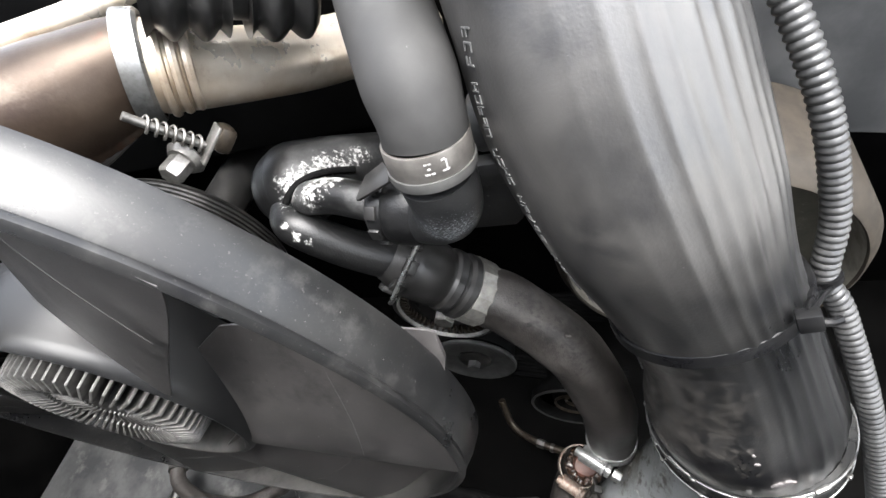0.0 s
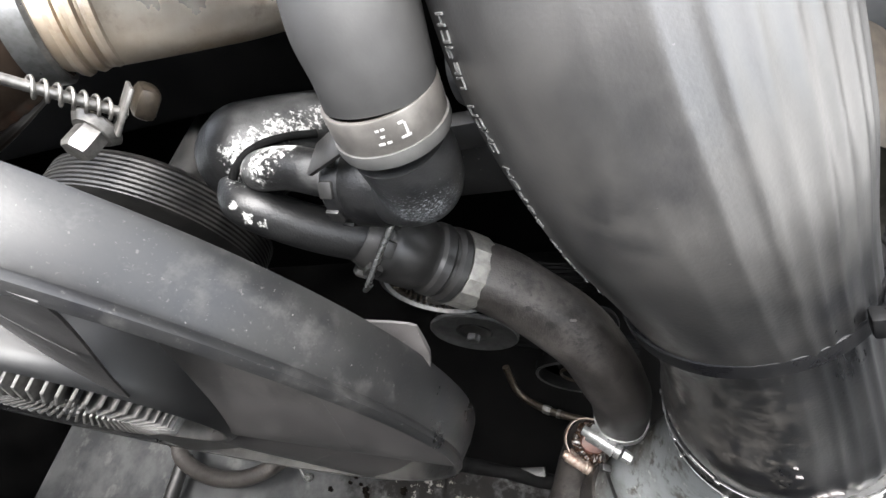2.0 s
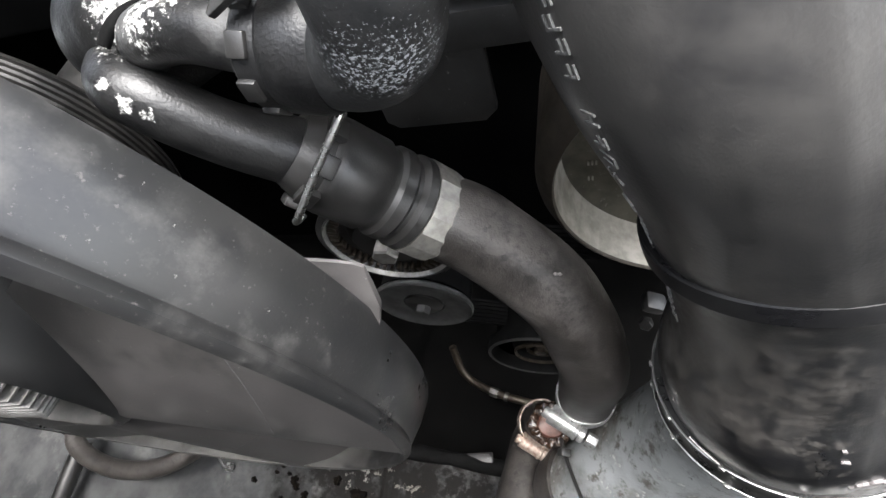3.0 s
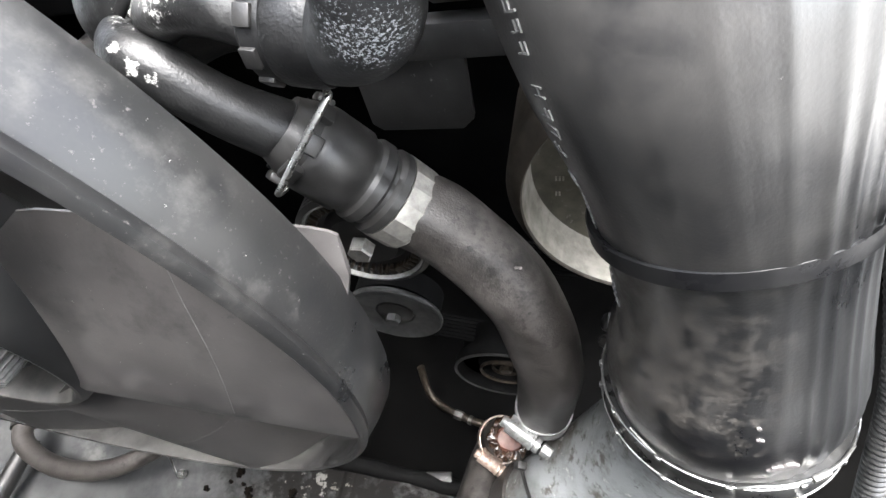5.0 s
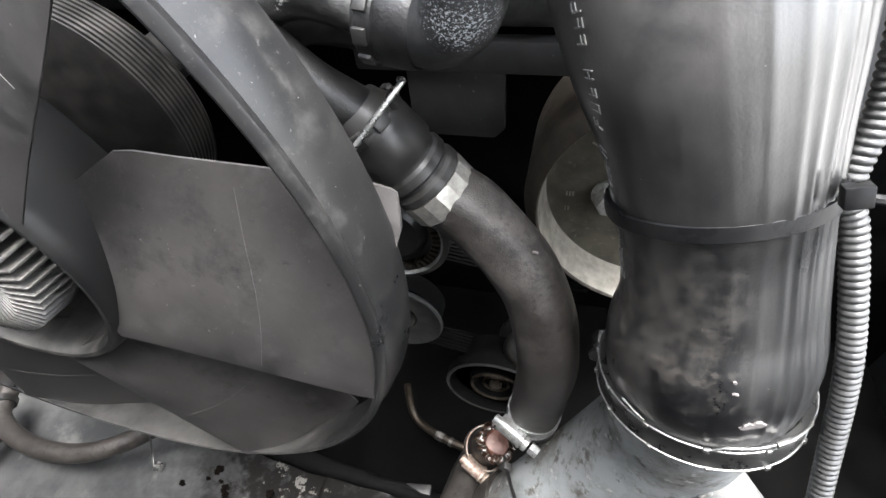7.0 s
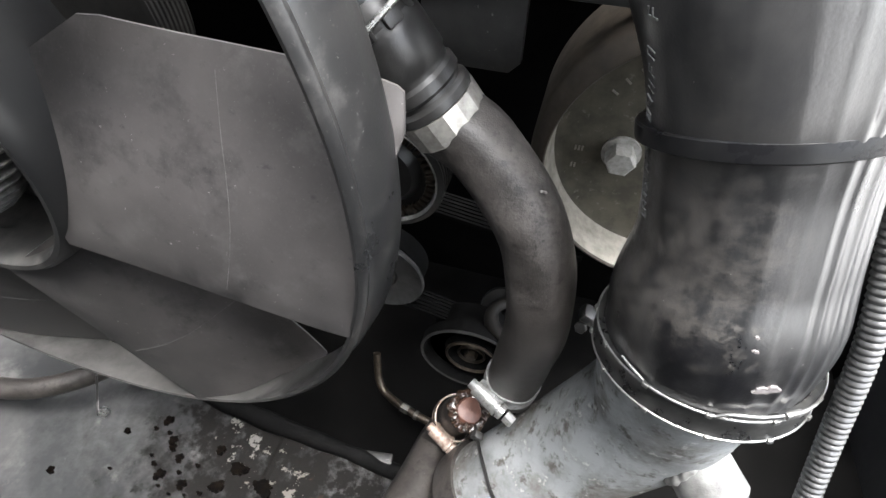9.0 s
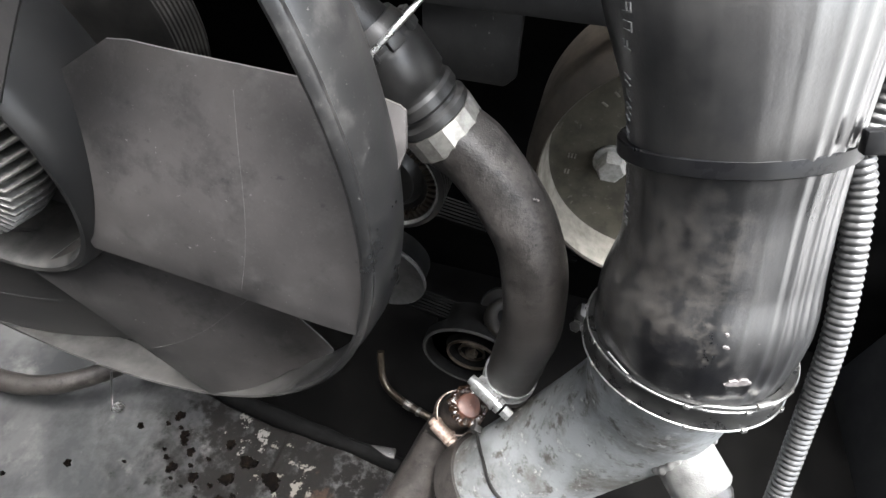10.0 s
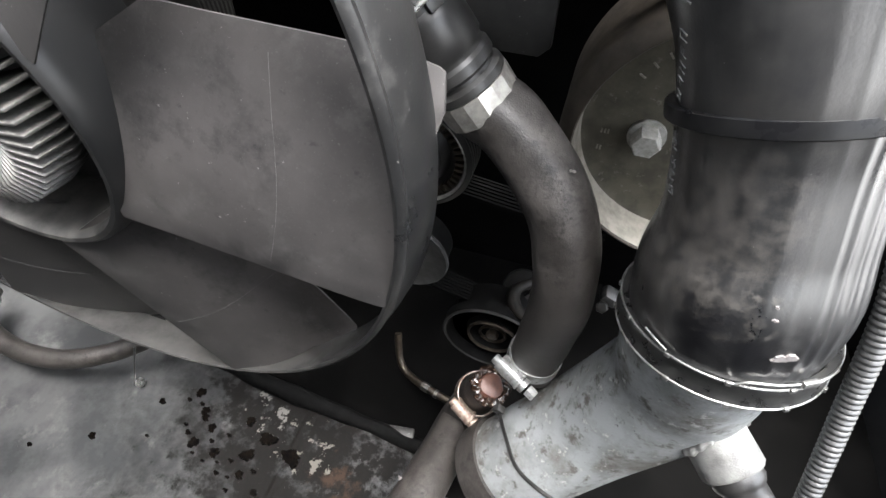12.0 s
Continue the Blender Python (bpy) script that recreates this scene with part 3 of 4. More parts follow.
for dx, dz in ((-0.039, -0.010), (0.024, 0.022), (0.020, -0.042)):
    base = PUL + Vector((dx, 0.033, dz))
    b = part("bolt", lathe([(0.0125, 0.0), (0.0125, 0.0025), (0.0, 0.0025)], base, (0, -1, 0), 32, closed=False), BOLT_STEEL, pulley, "grey steel hexagon bolt")
    part("bolt_head", hexagon(0.0172, 0.012, base + Vector((0, -0.002, 0)), (0, -1, 0)), BOLT_STEEL, b)
for k in range(7):
    a = radians(150 - k * 9)
    part("stamp", block((0.0012, 0.0006, 0.0045), Matrix.Translation(PUL + Vector((0.062 * math.cos(a), 0.0326, 0.062 * math.sin(a)))) @ Matrix.Rotation(math.pi / 2 - a, 4, "Y"), 0), BRIGHT_RIM, pulley)
for k in range(5):
    part("stamp", block((0.0012, 0.0006, 0.0035), Matrix.Translation(PUL + Vector((-0.068 + 0.0022 * (k % 3), 0.0326, -0.012 - 0.014 * (k // 3)))), 0), BRIGHT_RIM, pulley)

# idler, tensioner and crank wheels with belts
IDL = Vector((-0.037, 0.497, 0.677))
idler = thing("idler_pulley", IDL, "smooth grey idler pulley with a centre bolt", "pulley")
part("disc", lathe([(0.0, 0.004), (0.018, 0.004), (0.020, 0.002), (0.030, 0.003), (0.043, 0.0), (0.0455, -0.0015), (0.047, 0.0), (0.047, 0.0022), (0.0455, 0.004), (0.0, 0.007)], IDL, TO_Y, 72, closed=False), GREY_STEEL, idler)
part("belt_face", lathe([(0.0, 0.0075), (0.0425, 0.0075), (0.0430, 0.0085), (0.0430, 0.028), (0.0, 0.028)], IDL, TO_Y, 64, closed=False), BELT, idler, "black running face")
part("cap", lathe([(0.0, -0.002), (0.014, -0.002), (0.018, 0.001), (0.018, 0.006), (0.0, 0.006)], IDL, TO_Y, 40, closed=False), DARK_STEEL, idler, "dark bearing cap")
part("bolt", hexagon(0.013, 0.008, IDL + Vector((0, -0.001, 0)), (0, -1, 0)), GREY_STEEL, idler)

TEN = Vector((-0.014, 0.475, 0.822))
tensioner = thing("tensioner_pulley", TEN, "black belt tensioner wheel with a bright edge line", "pulley")
part("wheel", lathe([(0.0, 0.002), (0.024, 0.002), (0.030, 0.008), (0.040, 0.006), (0.044, -0.001)] + grooved(0.048, 0.001, 0.026, 6) + [(0.046, 0.028), (0.0, 0.028)], TEN, TO_Y, 64, closed=False), DARK_STEEL, tensioner)
tooth = mesh_of("tooth", block((0.0065, 0.0060, 0.0028), Matrix.Identity(4), 0.0005), COPPER)
for k in range(44):
    piece("tooth", tooth, tensioner, Matrix.Rotation(2 * math.pi * k / 44, 4, "Y") @ Matrix.Translation((0.0375, 0.0045, 0)))
part("edge", lathe([(0.0415, 0.0020), (0.0428, -0.0012), (0.0440, 0.0005)], TEN, TO_Y, 64), BOLT_STEEL, tensioner, "bright worn edge")
part("bolt", hexagon(0.016, 0.010, TEN, (0, -1, 0)), CRIMP, tensioner)

CRK = Vector((0.0633, 0.4820, 0.5870))
crank = thing("crank_pulley", CRK, "dark crankshaft pulley with concentric steel rings", "pulley")
part("wheel", lathe([(0.0, 0.010), (0.020, 0.010), (0.026, 0.004), (0.030, 0.012), (0.046, 0.012), (0.0495, 0.0), (0.0540, 0.001), (0.0540, 0.012), (0.0, 0.012)], CRK, TO_Y, 72, closed=False), BELT, crank)
part("groove_face", lathe([(0.0, 0.012), (0.047, 0.012), (0.047, 0.040), (0.0, 0.040)], CRK, TO_Y, 64, closed=False), BELT, crank)
part("rim", lathe([(0.0500, 0.0004), (0.0518, -0.0012), (0.0536, 0.0004), (0.0518, 0.004)], CRK, TO_Y, 72), DUSTY_STEEL, crank, "worn outer rim")
part("ring", lathe([(0.0245, 0.004), (0.026, 0.002), (0.0275, 0.004), (0.026, 0.008)], CRK, TO_Y, 48), COPPER, crank, "pale steel ring")
part("hub_ring", lathe([(0.0125, 0.008), (0.014, 0.006), (0.0155, 0.008), (0.014, 0.011)], CRK, TO_Y, 48), COPPER, crank, "pale steel ring")
part("bolt", hexagon(0.012, 0.006, CRK + Vector((0, 0.010, 0)), (0, -1, 0)), COPPER, crank)


def belt(name, a, b, width, label):
    """A ribbed belt run between two places."""
    a, b = Vector(a), Vector(b)
    d = b - a
    m = Matrix.Translation((a + b) / 2) @ d.to_track_quat("X", "Z").to_matrix().to_4x4()
    e = thing(name, (a + b) / 2, label, "belt", "drive belts")
    run = part("run", block((d.length, width, 0.004), m, 0.0008), BELT, e)
    for k in range(6):
        part("rib", block((d.length, width / 14, 0.0016), m @ Matrix.Translation((0, width * (k - 2.5) / 6.5, 0.0026)), 0), BELT, run)


belt("drive_belt", (-0.02, 0.515, 0.775), (0.14, 0.515, 0.752), 0.026, "black ribbed drive belt between the pulleys")
belt("drive_belt", (-0.03, 0.515, 0.633), (0.12, 0.515, 0.600), 0.026, "black ribbed drive belt below the idler")

tube_thing = thing("small_tube", (-0.03, 0.47, 0.48), "thin tarnished metal tube with a bend and a flare nut", "tube")
part("tube", sweep([(-0.0795, 0.5450, 0.4250), (-0.0755, 0.5335, 0.4080), (-0.0685, 0.5200, 0.3930), (-0.0530, 0.5080, 0.3855), (-0.0208, 0.4934, 0.3920), (0.016, 0.485, 0.391), (0.06, 0.480, 0.385)], 0.0054, 14, 60), COPPER, tube_thing)
part("nut", hexagon(0.012, 0.012, (-0.0255, 0.4945, 0.3915), (0.9, -0.25, 0.05)), DULL_ZINC, tube_thing, "dull flare nut")
part("ferrule", lathe([(0.0, 0.0), (0.0062, 0.0), (0.0066, 0.002), (0.0062, 0.005), (0.0, 0.005)], (-0.005, 0.489, 0.3915), (0.9, -0.25, 0.0), 24, closed=False), DULL_ZINC, tube_thing)

# ---- charge air hose ----
BIG = [(0.1176, 0.5238, 1.1637), (0.1255, 0.4902, 1.1108), (0.1331, 0.4662, 1.0733), (0.1409, 0.4453, 1.0394), (0.1533, 0.4246, 1.0039), (0.1656, 0.4135, 0.9690), (0.1768, 0.4107, 0.9310), (0.1858, 0.4044, 0.8947),
       (0.1901, 0.3989, 0.8646), (0.1950, 0.3990, 0.8340), (0.1965, 0.3995, 0.8180)]
BIG_R = [0.0477, 0.0482, 0.0491, 0.0505, 0.0468, 0.0405, 0.0400, 0.0425, 0.0485, 0.0490, 0.0485]


def ridges(length, a):
    """Lengthwise folds that the wrapping left, on one side of the hose."""
    w = 0.0
    fade = max(0.0, min(1.0, (0.30 - length) / 0.10))
    for c, h, wd in ((0.10, 0.0005, 0.040), (0.32, 0.0004, 0.035), (0.50, 0.0008, 0.036), (0.66, 0.0006, 0.030), (0.80, 0.0009, 0.034), (0.96, 0.0007, 0.030), (1.10, 0.0009, 0.034), (1.26, 0.0007, 0.030), (1.40, 0.0008, 0.036), (1.60, 0.0004, 0.035), (1.85, 0.0002, 0.04)):
        d = (a - c - 0.35 * (length - 0.15) + math.pi) % (2 * math.pi) - math.pi
        w += 0.9 * h * math.exp(-(d / (1.2 * wd)) ** 2)
    return w * (0.75 + 0.25 * fade) + 0.0004 * math.sin(3 * a + 20 * length)


hose = thing("charge_air_hose", (0.19, 0.38, 0.84), "thick dusty black rubber charge air hose with lengthwise folds", "hose")
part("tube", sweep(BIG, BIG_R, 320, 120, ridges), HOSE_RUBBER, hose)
bm = bmesh.new()
marks = spline([(0.1003, 0.4337, 1.0888), (0.0984, 0.4260, 1.0679), (0.1001, 0.4174, 1.0499), (0.1050, 0.4088, 1.0334), (0.1111, 0.4010, 1.0150), (0.1200, 0.3950, 0.9900), (0.1292, 0.3987, 0.9597), (0.1360, 0.4020, 0.9339), (0.1405, 0.3990, 0.9160), (0.1440, 0.3940, 0.9020)], 44)
axis_line = spline(BIG, 200)
rng = random.Random(9)
for k in range(1, 43):
    if k % 11 in (4, 10):
        continue
    p = Vector(marks[k])
    c = Vector(axis_line[np.linalg.norm(axis_line - marks[k], axis=1).argmin()])
    nrm = (p - c).normalized()
    run = Vector(marks[k + 1] - marks[k - 1]).normalized()
    sidev = nrm.cross(run).normalized()
    m = Matrix((sidev, run, nrm)).transposed().to_4x4()
    rr = float(np.interp(np.linalg.norm(axis_line - marks[k], axis=1).argmin() / 199 * (len(BIG) - 1), range(len(BIG)), BIG_R))
    m.translation = c + nrm * (rr + 0.0003)
    bars = [((0.0, 0.0014, 0), (0.0050, 0.0006, 0.0005)), ((0.0, -0.0014, 0), (0.0050, 0.0006, 0.0005)), ((-0.0022, 0, 0), (0.0006, 0.0030, 0.0005)), ((0.0, 0, 0), (0.0006, 0.0030, 0.0005)), ((0.0022, 0, 0), (0.0006, 0.0030, 0.0005))]
    for off, size in rng.sample(bars, 3):
        block(size, m @ Matrix.Translation(off), 0, bm)
part("lettering", bm, MARKING, hose, "worn moulded marking")

CL = Vector((0.1961, 0.3996, 0.8307))
CLA = Vector((-0.07, 0.21, 1.0)).normalized()
clamp = thing("hose_clamp", CL, "dark wide band clamp with bright wire edges on the charge hose", "clamp")
CR = 0.0535
part("band", lathe([(CR - 0.004, -0.0145), (CR - 0.0005, -0.0145), (CR, -0.0135), (CR - 0.0008, -0.0115), (CR - 0.0008, -0.003), (CR, -0.001), (CR - 0.0005, 0.0), (CR - 0.004, 0.0)], CL, CLA, 120), BAND_STEEL, clamp)
for h in (0.0, -0.0145):
    part("wire", lathe([(CR + 0.0006 * math.cos(k), h + 0.0006 * math.sin(k)) for k in np.linspace(0, 2 * math.pi, 8, endpoint=False)], CL, CLA, 120), BRIGHT_WIRE, clamp, "bright wire edge")
fm = frame_of(CL, CLA)


def round_clamp(p):
    """The turn about the clamp's axis, in degrees, at which a place lies."""
    q = fm.inverted() @ Vector(p)
    return math.degrees(math.atan2(q.y, q.x))


KA, KB, LT = round_clamp((0.165, 0.356, 0.839)), round_clamp((0.191, 0.348, 0.841)), round_clamp((0.223, 0.359, 0.843))
step = (KB - KA + 180) % 360 - 180
for k in range(-3, 9):
    for h in (0.0, -0.0145):
        if h == 0.0 and k > 2:
            continue
        part("knot", block((0.0018, 0.0030, 0.0026), fm @ Matrix.Rotation(radians(KA + step * (k + (0.12 if h else 0.0))), 4, "Z") @ Matrix.Translation((CR + 0.0006, 0, h)), 0.0006), BRIGHT_WIRE, clamp)
reach = (LT - KB + 180) % 360 - 180
spring = [(KB + step * 0.10, 0.0006), (KB + reach * 0.22, 0.0036), (KB + reach * 0.55, 0.0040), (KB + reach * 0.85, 0.0040), (KB + reach * 1.05, 0.0036), (KB + reach * 1.3, 0.0026), (KB + reach * 1.6, 0.0006)]
part("spring", sweep([fm @ Vector(((CR + 0.0004) * math.cos(radians(a)), (CR + 0.0004) * math.sin(radians(a)), z)) for a, z in spring], 0.0007, 10, 50), BRIGHT_WIRE, clamp, "bright spring wire")
part("spring", sweep([fm @ Vector(((CR + 0.0004) * math.cos(radians(a)), (CR + 0.0004) * math.sin(radians(a)), z)) for a, z in ((KA - step * 0.55, 0.0048), (KA - step * 0.3, 0.0036), (KA - step * 0.05, 0.0018))], 0.0007, 10, 20), BRIGHT_WIRE, clamp, "bright spring wire")
part("latch", block((0.0028, 0.0085, 0.0036), fm @ Matrix.Rotation(radians(KB + reach * 0.95), 4, "Z") @ Matrix.Translation((CR + 0.0008, 0, 0.0040)), 0.001), BRIGHT_WIRE, clamp)
hose_line = spline(np.column_stack([BIG, BIG_R]), 300)


def flake(p, size, seed, parent, lift=0.0):
    """A thin flaked patch lying on the charge hose or its band near p."""
    k = np.linalg.norm(hose_line[:, :3] - np.asarray(p), axis=1).argmin()
    c = Vector(hose_line[k, :3])
    nrm = (Vector(p) - c).normalized()
    m = frame_of(c + nrm * (hose_line[k, 3] + 0.0002 + lift), nrm)
    bm = bmesh.new()
    turns = np.linspace(0, 2 * math.pi, 36, endpoint=False)
    edge = [size * (1 + 0.30 * math.sin(2 * a + seed) + 0.13 * math.sin(5 * a + 2 * seed) + 0.09 * math.sin(9 * a + seed)) for a in turns]
    top, low = ([bm.verts.new(m @ Vector((r * g * math.cos(a), 0.7 * r * g * math.sin(a), h))) for r, a in zip(edge, turns)] for g, h in ((1.0, 0.0003), (1.06, -0.0012)))
    bm.faces.new(top)
    for q in range(36):
        bm.faces.new((low[q], low[(q + 1) % 36], top[(q + 1) % 36], top[q]))
    part("paint_chip", bm, PALE_MARK, parent, "pale flaked patch")


flake((0.204, 0.352, 0.864), 0.0040, 1.0, hose)
flake((0.1915, 0.356, 0.883), 0.0010, 2.0, hose)
flake((0.190, 0.3555, 0.889), 0.0008, 4.0, hose)
flake((0.2005, 0.345, 0.8265), 0.0032, 3.0, clamp, 0.0024)

# cable tie round the charge hose
ZC, ZA = Vector((0.1725, 0.4122, 0.9434)), Vector((-0.25, 0.37, 1.0)).normalized()
tie = thing("cable_tie", ZC, "black nylon cable tie round the charge hose", "cable tie", "cable ties on the hoses")
part("strap", lathe([(0.0385, -0.0036), (0.0426, -0.0036), (0.0433, -0.0030), (0.0434, -0.0010), (0.0434, 0.0010), (0.0433, 0.0030), (0.0426, 0.0036), (0.0385, 0.0036)], ZC, ZA, 110), TIE_NYLON, tie)
HEAD = Vector((0.2045, 0.3845, 0.9685))
part("head", block((0.0085, 0.0062, 0.0080), frame_of(HEAD, ZA) @ Matrix.Rotation(radians(-35), 4, "Z"), 0.0009), TIE_NYLON, tie)
part("tail", sweep([HEAD, HEAD + Vector((0.006, -0.001, 0.0)), HEAD + Vector((0.010, 0.001, -0.0015))], 0.0017, 8, 8), TIE_NYLON, tie)
tie2 = thing("cable_tie", HEAD, "narrow black nylon cable tie holding the corrugated conduit", "cable tie", "cable ties on the hoses")
LOOP = Vector((0.2200, 0.4175, 0.9470))
part("strap", lathe([(0.0052, -0.0016), (0.0066, -0.0016), (0.0066, 0.0016), (0.0052, 0.0016)], LOOP, (0.25, -0.3, -1.0), 32), TIE_NYLON, tie2)
for dx in (-0.0020, 0.0026):
    part("strand", sweep([HEAD + Vector((dx * 0.3, 0.002, 0.003)), (HEAD + LOOP) / 2 + Vector((dx * 0.8, 0, 0.001)), LOOP + Vector((dx, -0.004, -0.002))], 0.0010, 8, 10), TIE_NYLON, tie2)

# ---- corrugated conduit ----
PITCH = 0.0034


def corrugation(length, a):
    s = (length / PITCH) % 1.0
    return 0.0009 * (math.cos(2 * math.pi * s) * 0.5 + 0.5) ** 0.6


conduit = thing("corrugated_conduit", (0.26, 0.33, 0.75), "grey corrugated plastic conduit beside the charge hose", "conduit")
part("tube", sweep([(0.150, 0.525, 1.16), (0.1818, 0.4818, 1.0931), (0.2094, 0.4456, 1.0296), (0.2201, 0.4290, 0.9798), (0.2200, 0.4175, 0.9470), (0.2285, 0.4100, 0.9275), (0.2438, 0.3852, 0.8752), (0.2555, 0.3611, 0.8113), (0.2634, 0.3187, 0.7333),
                    (0.268, 0.27, 0.66), (0.27, 0.22, 0.60)], 0.0046, 20, 1300, corrugation, even=True), CONDUIT, conduit)

# ---- cast pipe under the charge hose ----
pipe = thing("charge_air_pipe", (0.17, 0.39, 0.67), "dull cast aluminium charge pipe with a welded boss", "pipe")
part("body", sweep([(0.1955, 0.3980, 0.8300), (0.1975, 0.3985, 0.7950), (0.2005, 0.4030, 0.7400), (0.1700, 0.3960, 0.6620), (0.1305, 0.3750, 0.6090), (0.108, 0.362, 0.579)], [0.0450, 0.0450, 0.0445, 0.0440, 0.0440, 0.0440], 64, 60, lambda s, a: 0.0005 * math.sin(4 * a + 30 * s)), CAST_METAL, pipe)
BO, BT = Vector((0.2230, 0.3790, 0.7370)), Vector((0.2425, 0.3580, 0.7265))
BL = (BT - BO).length
boss = part("boss", lathe([(0.0, -0.012), (0.0215, -0.012), (0.0205, 0.006), (0.0200, 0.010), (0.0200, BL - 0.002), (0.0185, BL), (0.012, BL), (0.0, BL)], BO, BT - BO, 48, closed=False), BOSS_METAL, pipe, "pale welded sensor boss")
part("sensor", lathe([(0.0, 0.0), (0.0160, 0.0), (0.0165, 0.005), (0.0150, 0.008), (0.0135, 0.010), (0.0135, 0.026), (0.0, 0.026)], BT, BT - BO, 32, closed=False), BLACK_PLASTIC, pipe, "black sensor body")
bof = frame_of(BO, BT - BO)
part("weld", sweep([bof @ Vector((0.0212 * math.cos(a), 0.0212 * math.sin(a), 0.004 + 0.004 * math.cos(2 * a))) for a in np.linspace(0, 2 * math.pi, 25)], 0.0028, 14, 120, lambda l, a: 0.0004 * math.sin(l * 900 + a) + 0.0004 * math.sin(l * 390)), BOSS_METAL, pipe, "lumpy weld bead")
part("collar", lathe([(0.0415, -0.006), (0.0470, -0.006), (0.0478, 0.0), (0.0470, 0.020), (0.0415, 0.022)], (0.112, 0.3645, 0.584), (-0.52, -0.28, -0.80), 64), RUBBER, pipe, "black rubber collar")

# ---- coolant hose with its crimped band ----
cool = thing("coolant_hose", (0.11, 0.39, 0.74), "matt black rubber coolant hose with scuffs and a small nick", "hose")
part("tube", sweep([(0.0370, 0.4475, 0.9020), (0.0440, 0.4470, 0.8960), (0.0660, 0.4419, 0.8845), (0.1014, 0.4263, 0.8461), (0.1146, 0.4140, 0.7863), (0.1118, 0.4170, 0.7330), (0.1090, 0.4190, 0.6900), (0.1080, 0.4200, 0.6740)],
                   0.0205, 56, 90, lambda s, a: 0.00030 * math.sin(5 * a + 60 * s) + 0.0002 * math.sin(120 * s + 2 * a) + 0.00025 * math.sin(41 * s - 3 * a)), RUBBER, cool)
part("nick", lathe([(0.0, 0.0006), (0.0010, 0.0003), (0.0013, 0.0)], (0.101, 0.423, 0.881), (-0.02, -0.45, 0.7), 10, closed=False, wobble=lambda a: 0.0008 * math.cos(2 * a)), PALE_MARK, cool, "pale nick")

CN0, CN1 = Vector((0.0050, 0.4410, 0.9520)), Vector((0.0440, 0.4470, 0.8960))
CNA = (CN1 - CN0).normalized()
conn = thing("quick_connector", CN0, "black ribbed plastic quick connector with a wire spring clip", "connector")
part("body", lathe([(0.0, -0.004), (0.0150, -0.004), (0.0165, 0.0), (0.0185, 0.004), (0.0185, 0.008), (0.0205, 0.010), (0.0210, 0.014), (0.0210, 0.032), (0.0195, 0.034), (0.0195, 0.037), (0.0212, 0.039), (0.0214, 0.044),
                    (0.0196, 0.046), (0.0196, 0.048), (0.0222, 0.050), (0.0224, 0.054), (0.0205, 0.056), (0.0, 0.056)], CN0, CNA, 64, closed=False), BLACK_PLASTIC, conn)
cf = frame_of(CN0, CNA)
for a in range(0, 360, 45):
    part("lug", block((0.004, 0.009, 0.008), cf @ Matrix.Rotation(radians(a), 4, "Z") @ Matrix.Translation((0.0200, 0, 0.006)), 0.0008), BLACK_PLASTIC, conn)
part("spring_clip", sweep([(0.0300, 0.4430, 0.9700), (0.0340, 0.4372, 0.9728), (0.0335, 0.4340, 0.9722), (0.0235, 0.4235, 0.9615), (0.0115, 0.4135, 0.9480), (0.0080, 0.4125, 0.9440), (0.0095, 0.4165, 0.9430)], 0.0015, 10, 60), ZINC, conn, "bright wire spring clip")
part("crimp_band", lathe([(0.0195, 0.0545), (0.0226, 0.055), (0.0228, 0.056), (0.0228, 0.0695), (0.0224, 0.0705), (0.0195, 0.0705)], CN0, CNA, 16), CRIMP, conn, "dull steel crimp band pressed into flats", sharp=20)

tp = thing("thermostat_pipe", (-0.03, 0.45, 0.96), "black plastic thermostat pipe dusted with white corrosion", "pipe")
part("tube", sweep([(-0.0480, 0.4520, 0.9960), (-0.0400, 0.4370, 0.9965), (-0.0292, 0.4325, 0.9908), (-0.0120, 0.4341, 0.9712), (0.0060, 0.4404, 0.9510)], [0.0100, 0.0108, 0.0114, 0.0120, 0.0140], 36, 36), POWDERED, tp)
part("housing", sweep([(-0.0035, 0.5044, 0.9735), (-0.0271, 0.4846, 0.9896), (-0.0440, 0.4700, 0.9960), (-0.0540, 0.4660, 0.9965), (-0.0620, 0.4660, 0.9950), (-0.0660, 0.4670, 0.9940)], [0.019, 0.0215, 0.0265, 0.0250, 0.0190, 0.008], 48, 50), POWDERED, tp)
part("branch", sweep([(-0.0330, 0.4500, 0.9985), (-0.0201, 0.4440, 1.0065), (-0.0021, 0.4405, 1.0090), (0.0177, 0.4365, 1.0055), (0.0300, 0.4345, 1.0035)], [0.0085, 0.0098, 0.0100, 0.0100, 0.0100], 36, 26), POWDERED, tp)
# Dark strip stands for the shaded groove between branch and housing.
part("groove_strip", sweep([(-0.0348, 0.4387, 1.0093), (-0.0322, 0.4432, 1.0119), (-0.0279, 0.4490, 1.0133), (-0.0223, 0.4564, 1.0115), (-0.0159, 0.4653, 1.0055), (-0.0073, 0.4734, 0.9972)], 0.0022, 12, 40), BELT, tp, "dark strip drawn for the shaded groove round the branch")

# ---- upper hose, its band and elbow ----
up = thing("upper_coolant_hose", (0.0686, 0.4300, 1.0420), "smooth dark grey rubber hose curving down to an elbow", "hose")
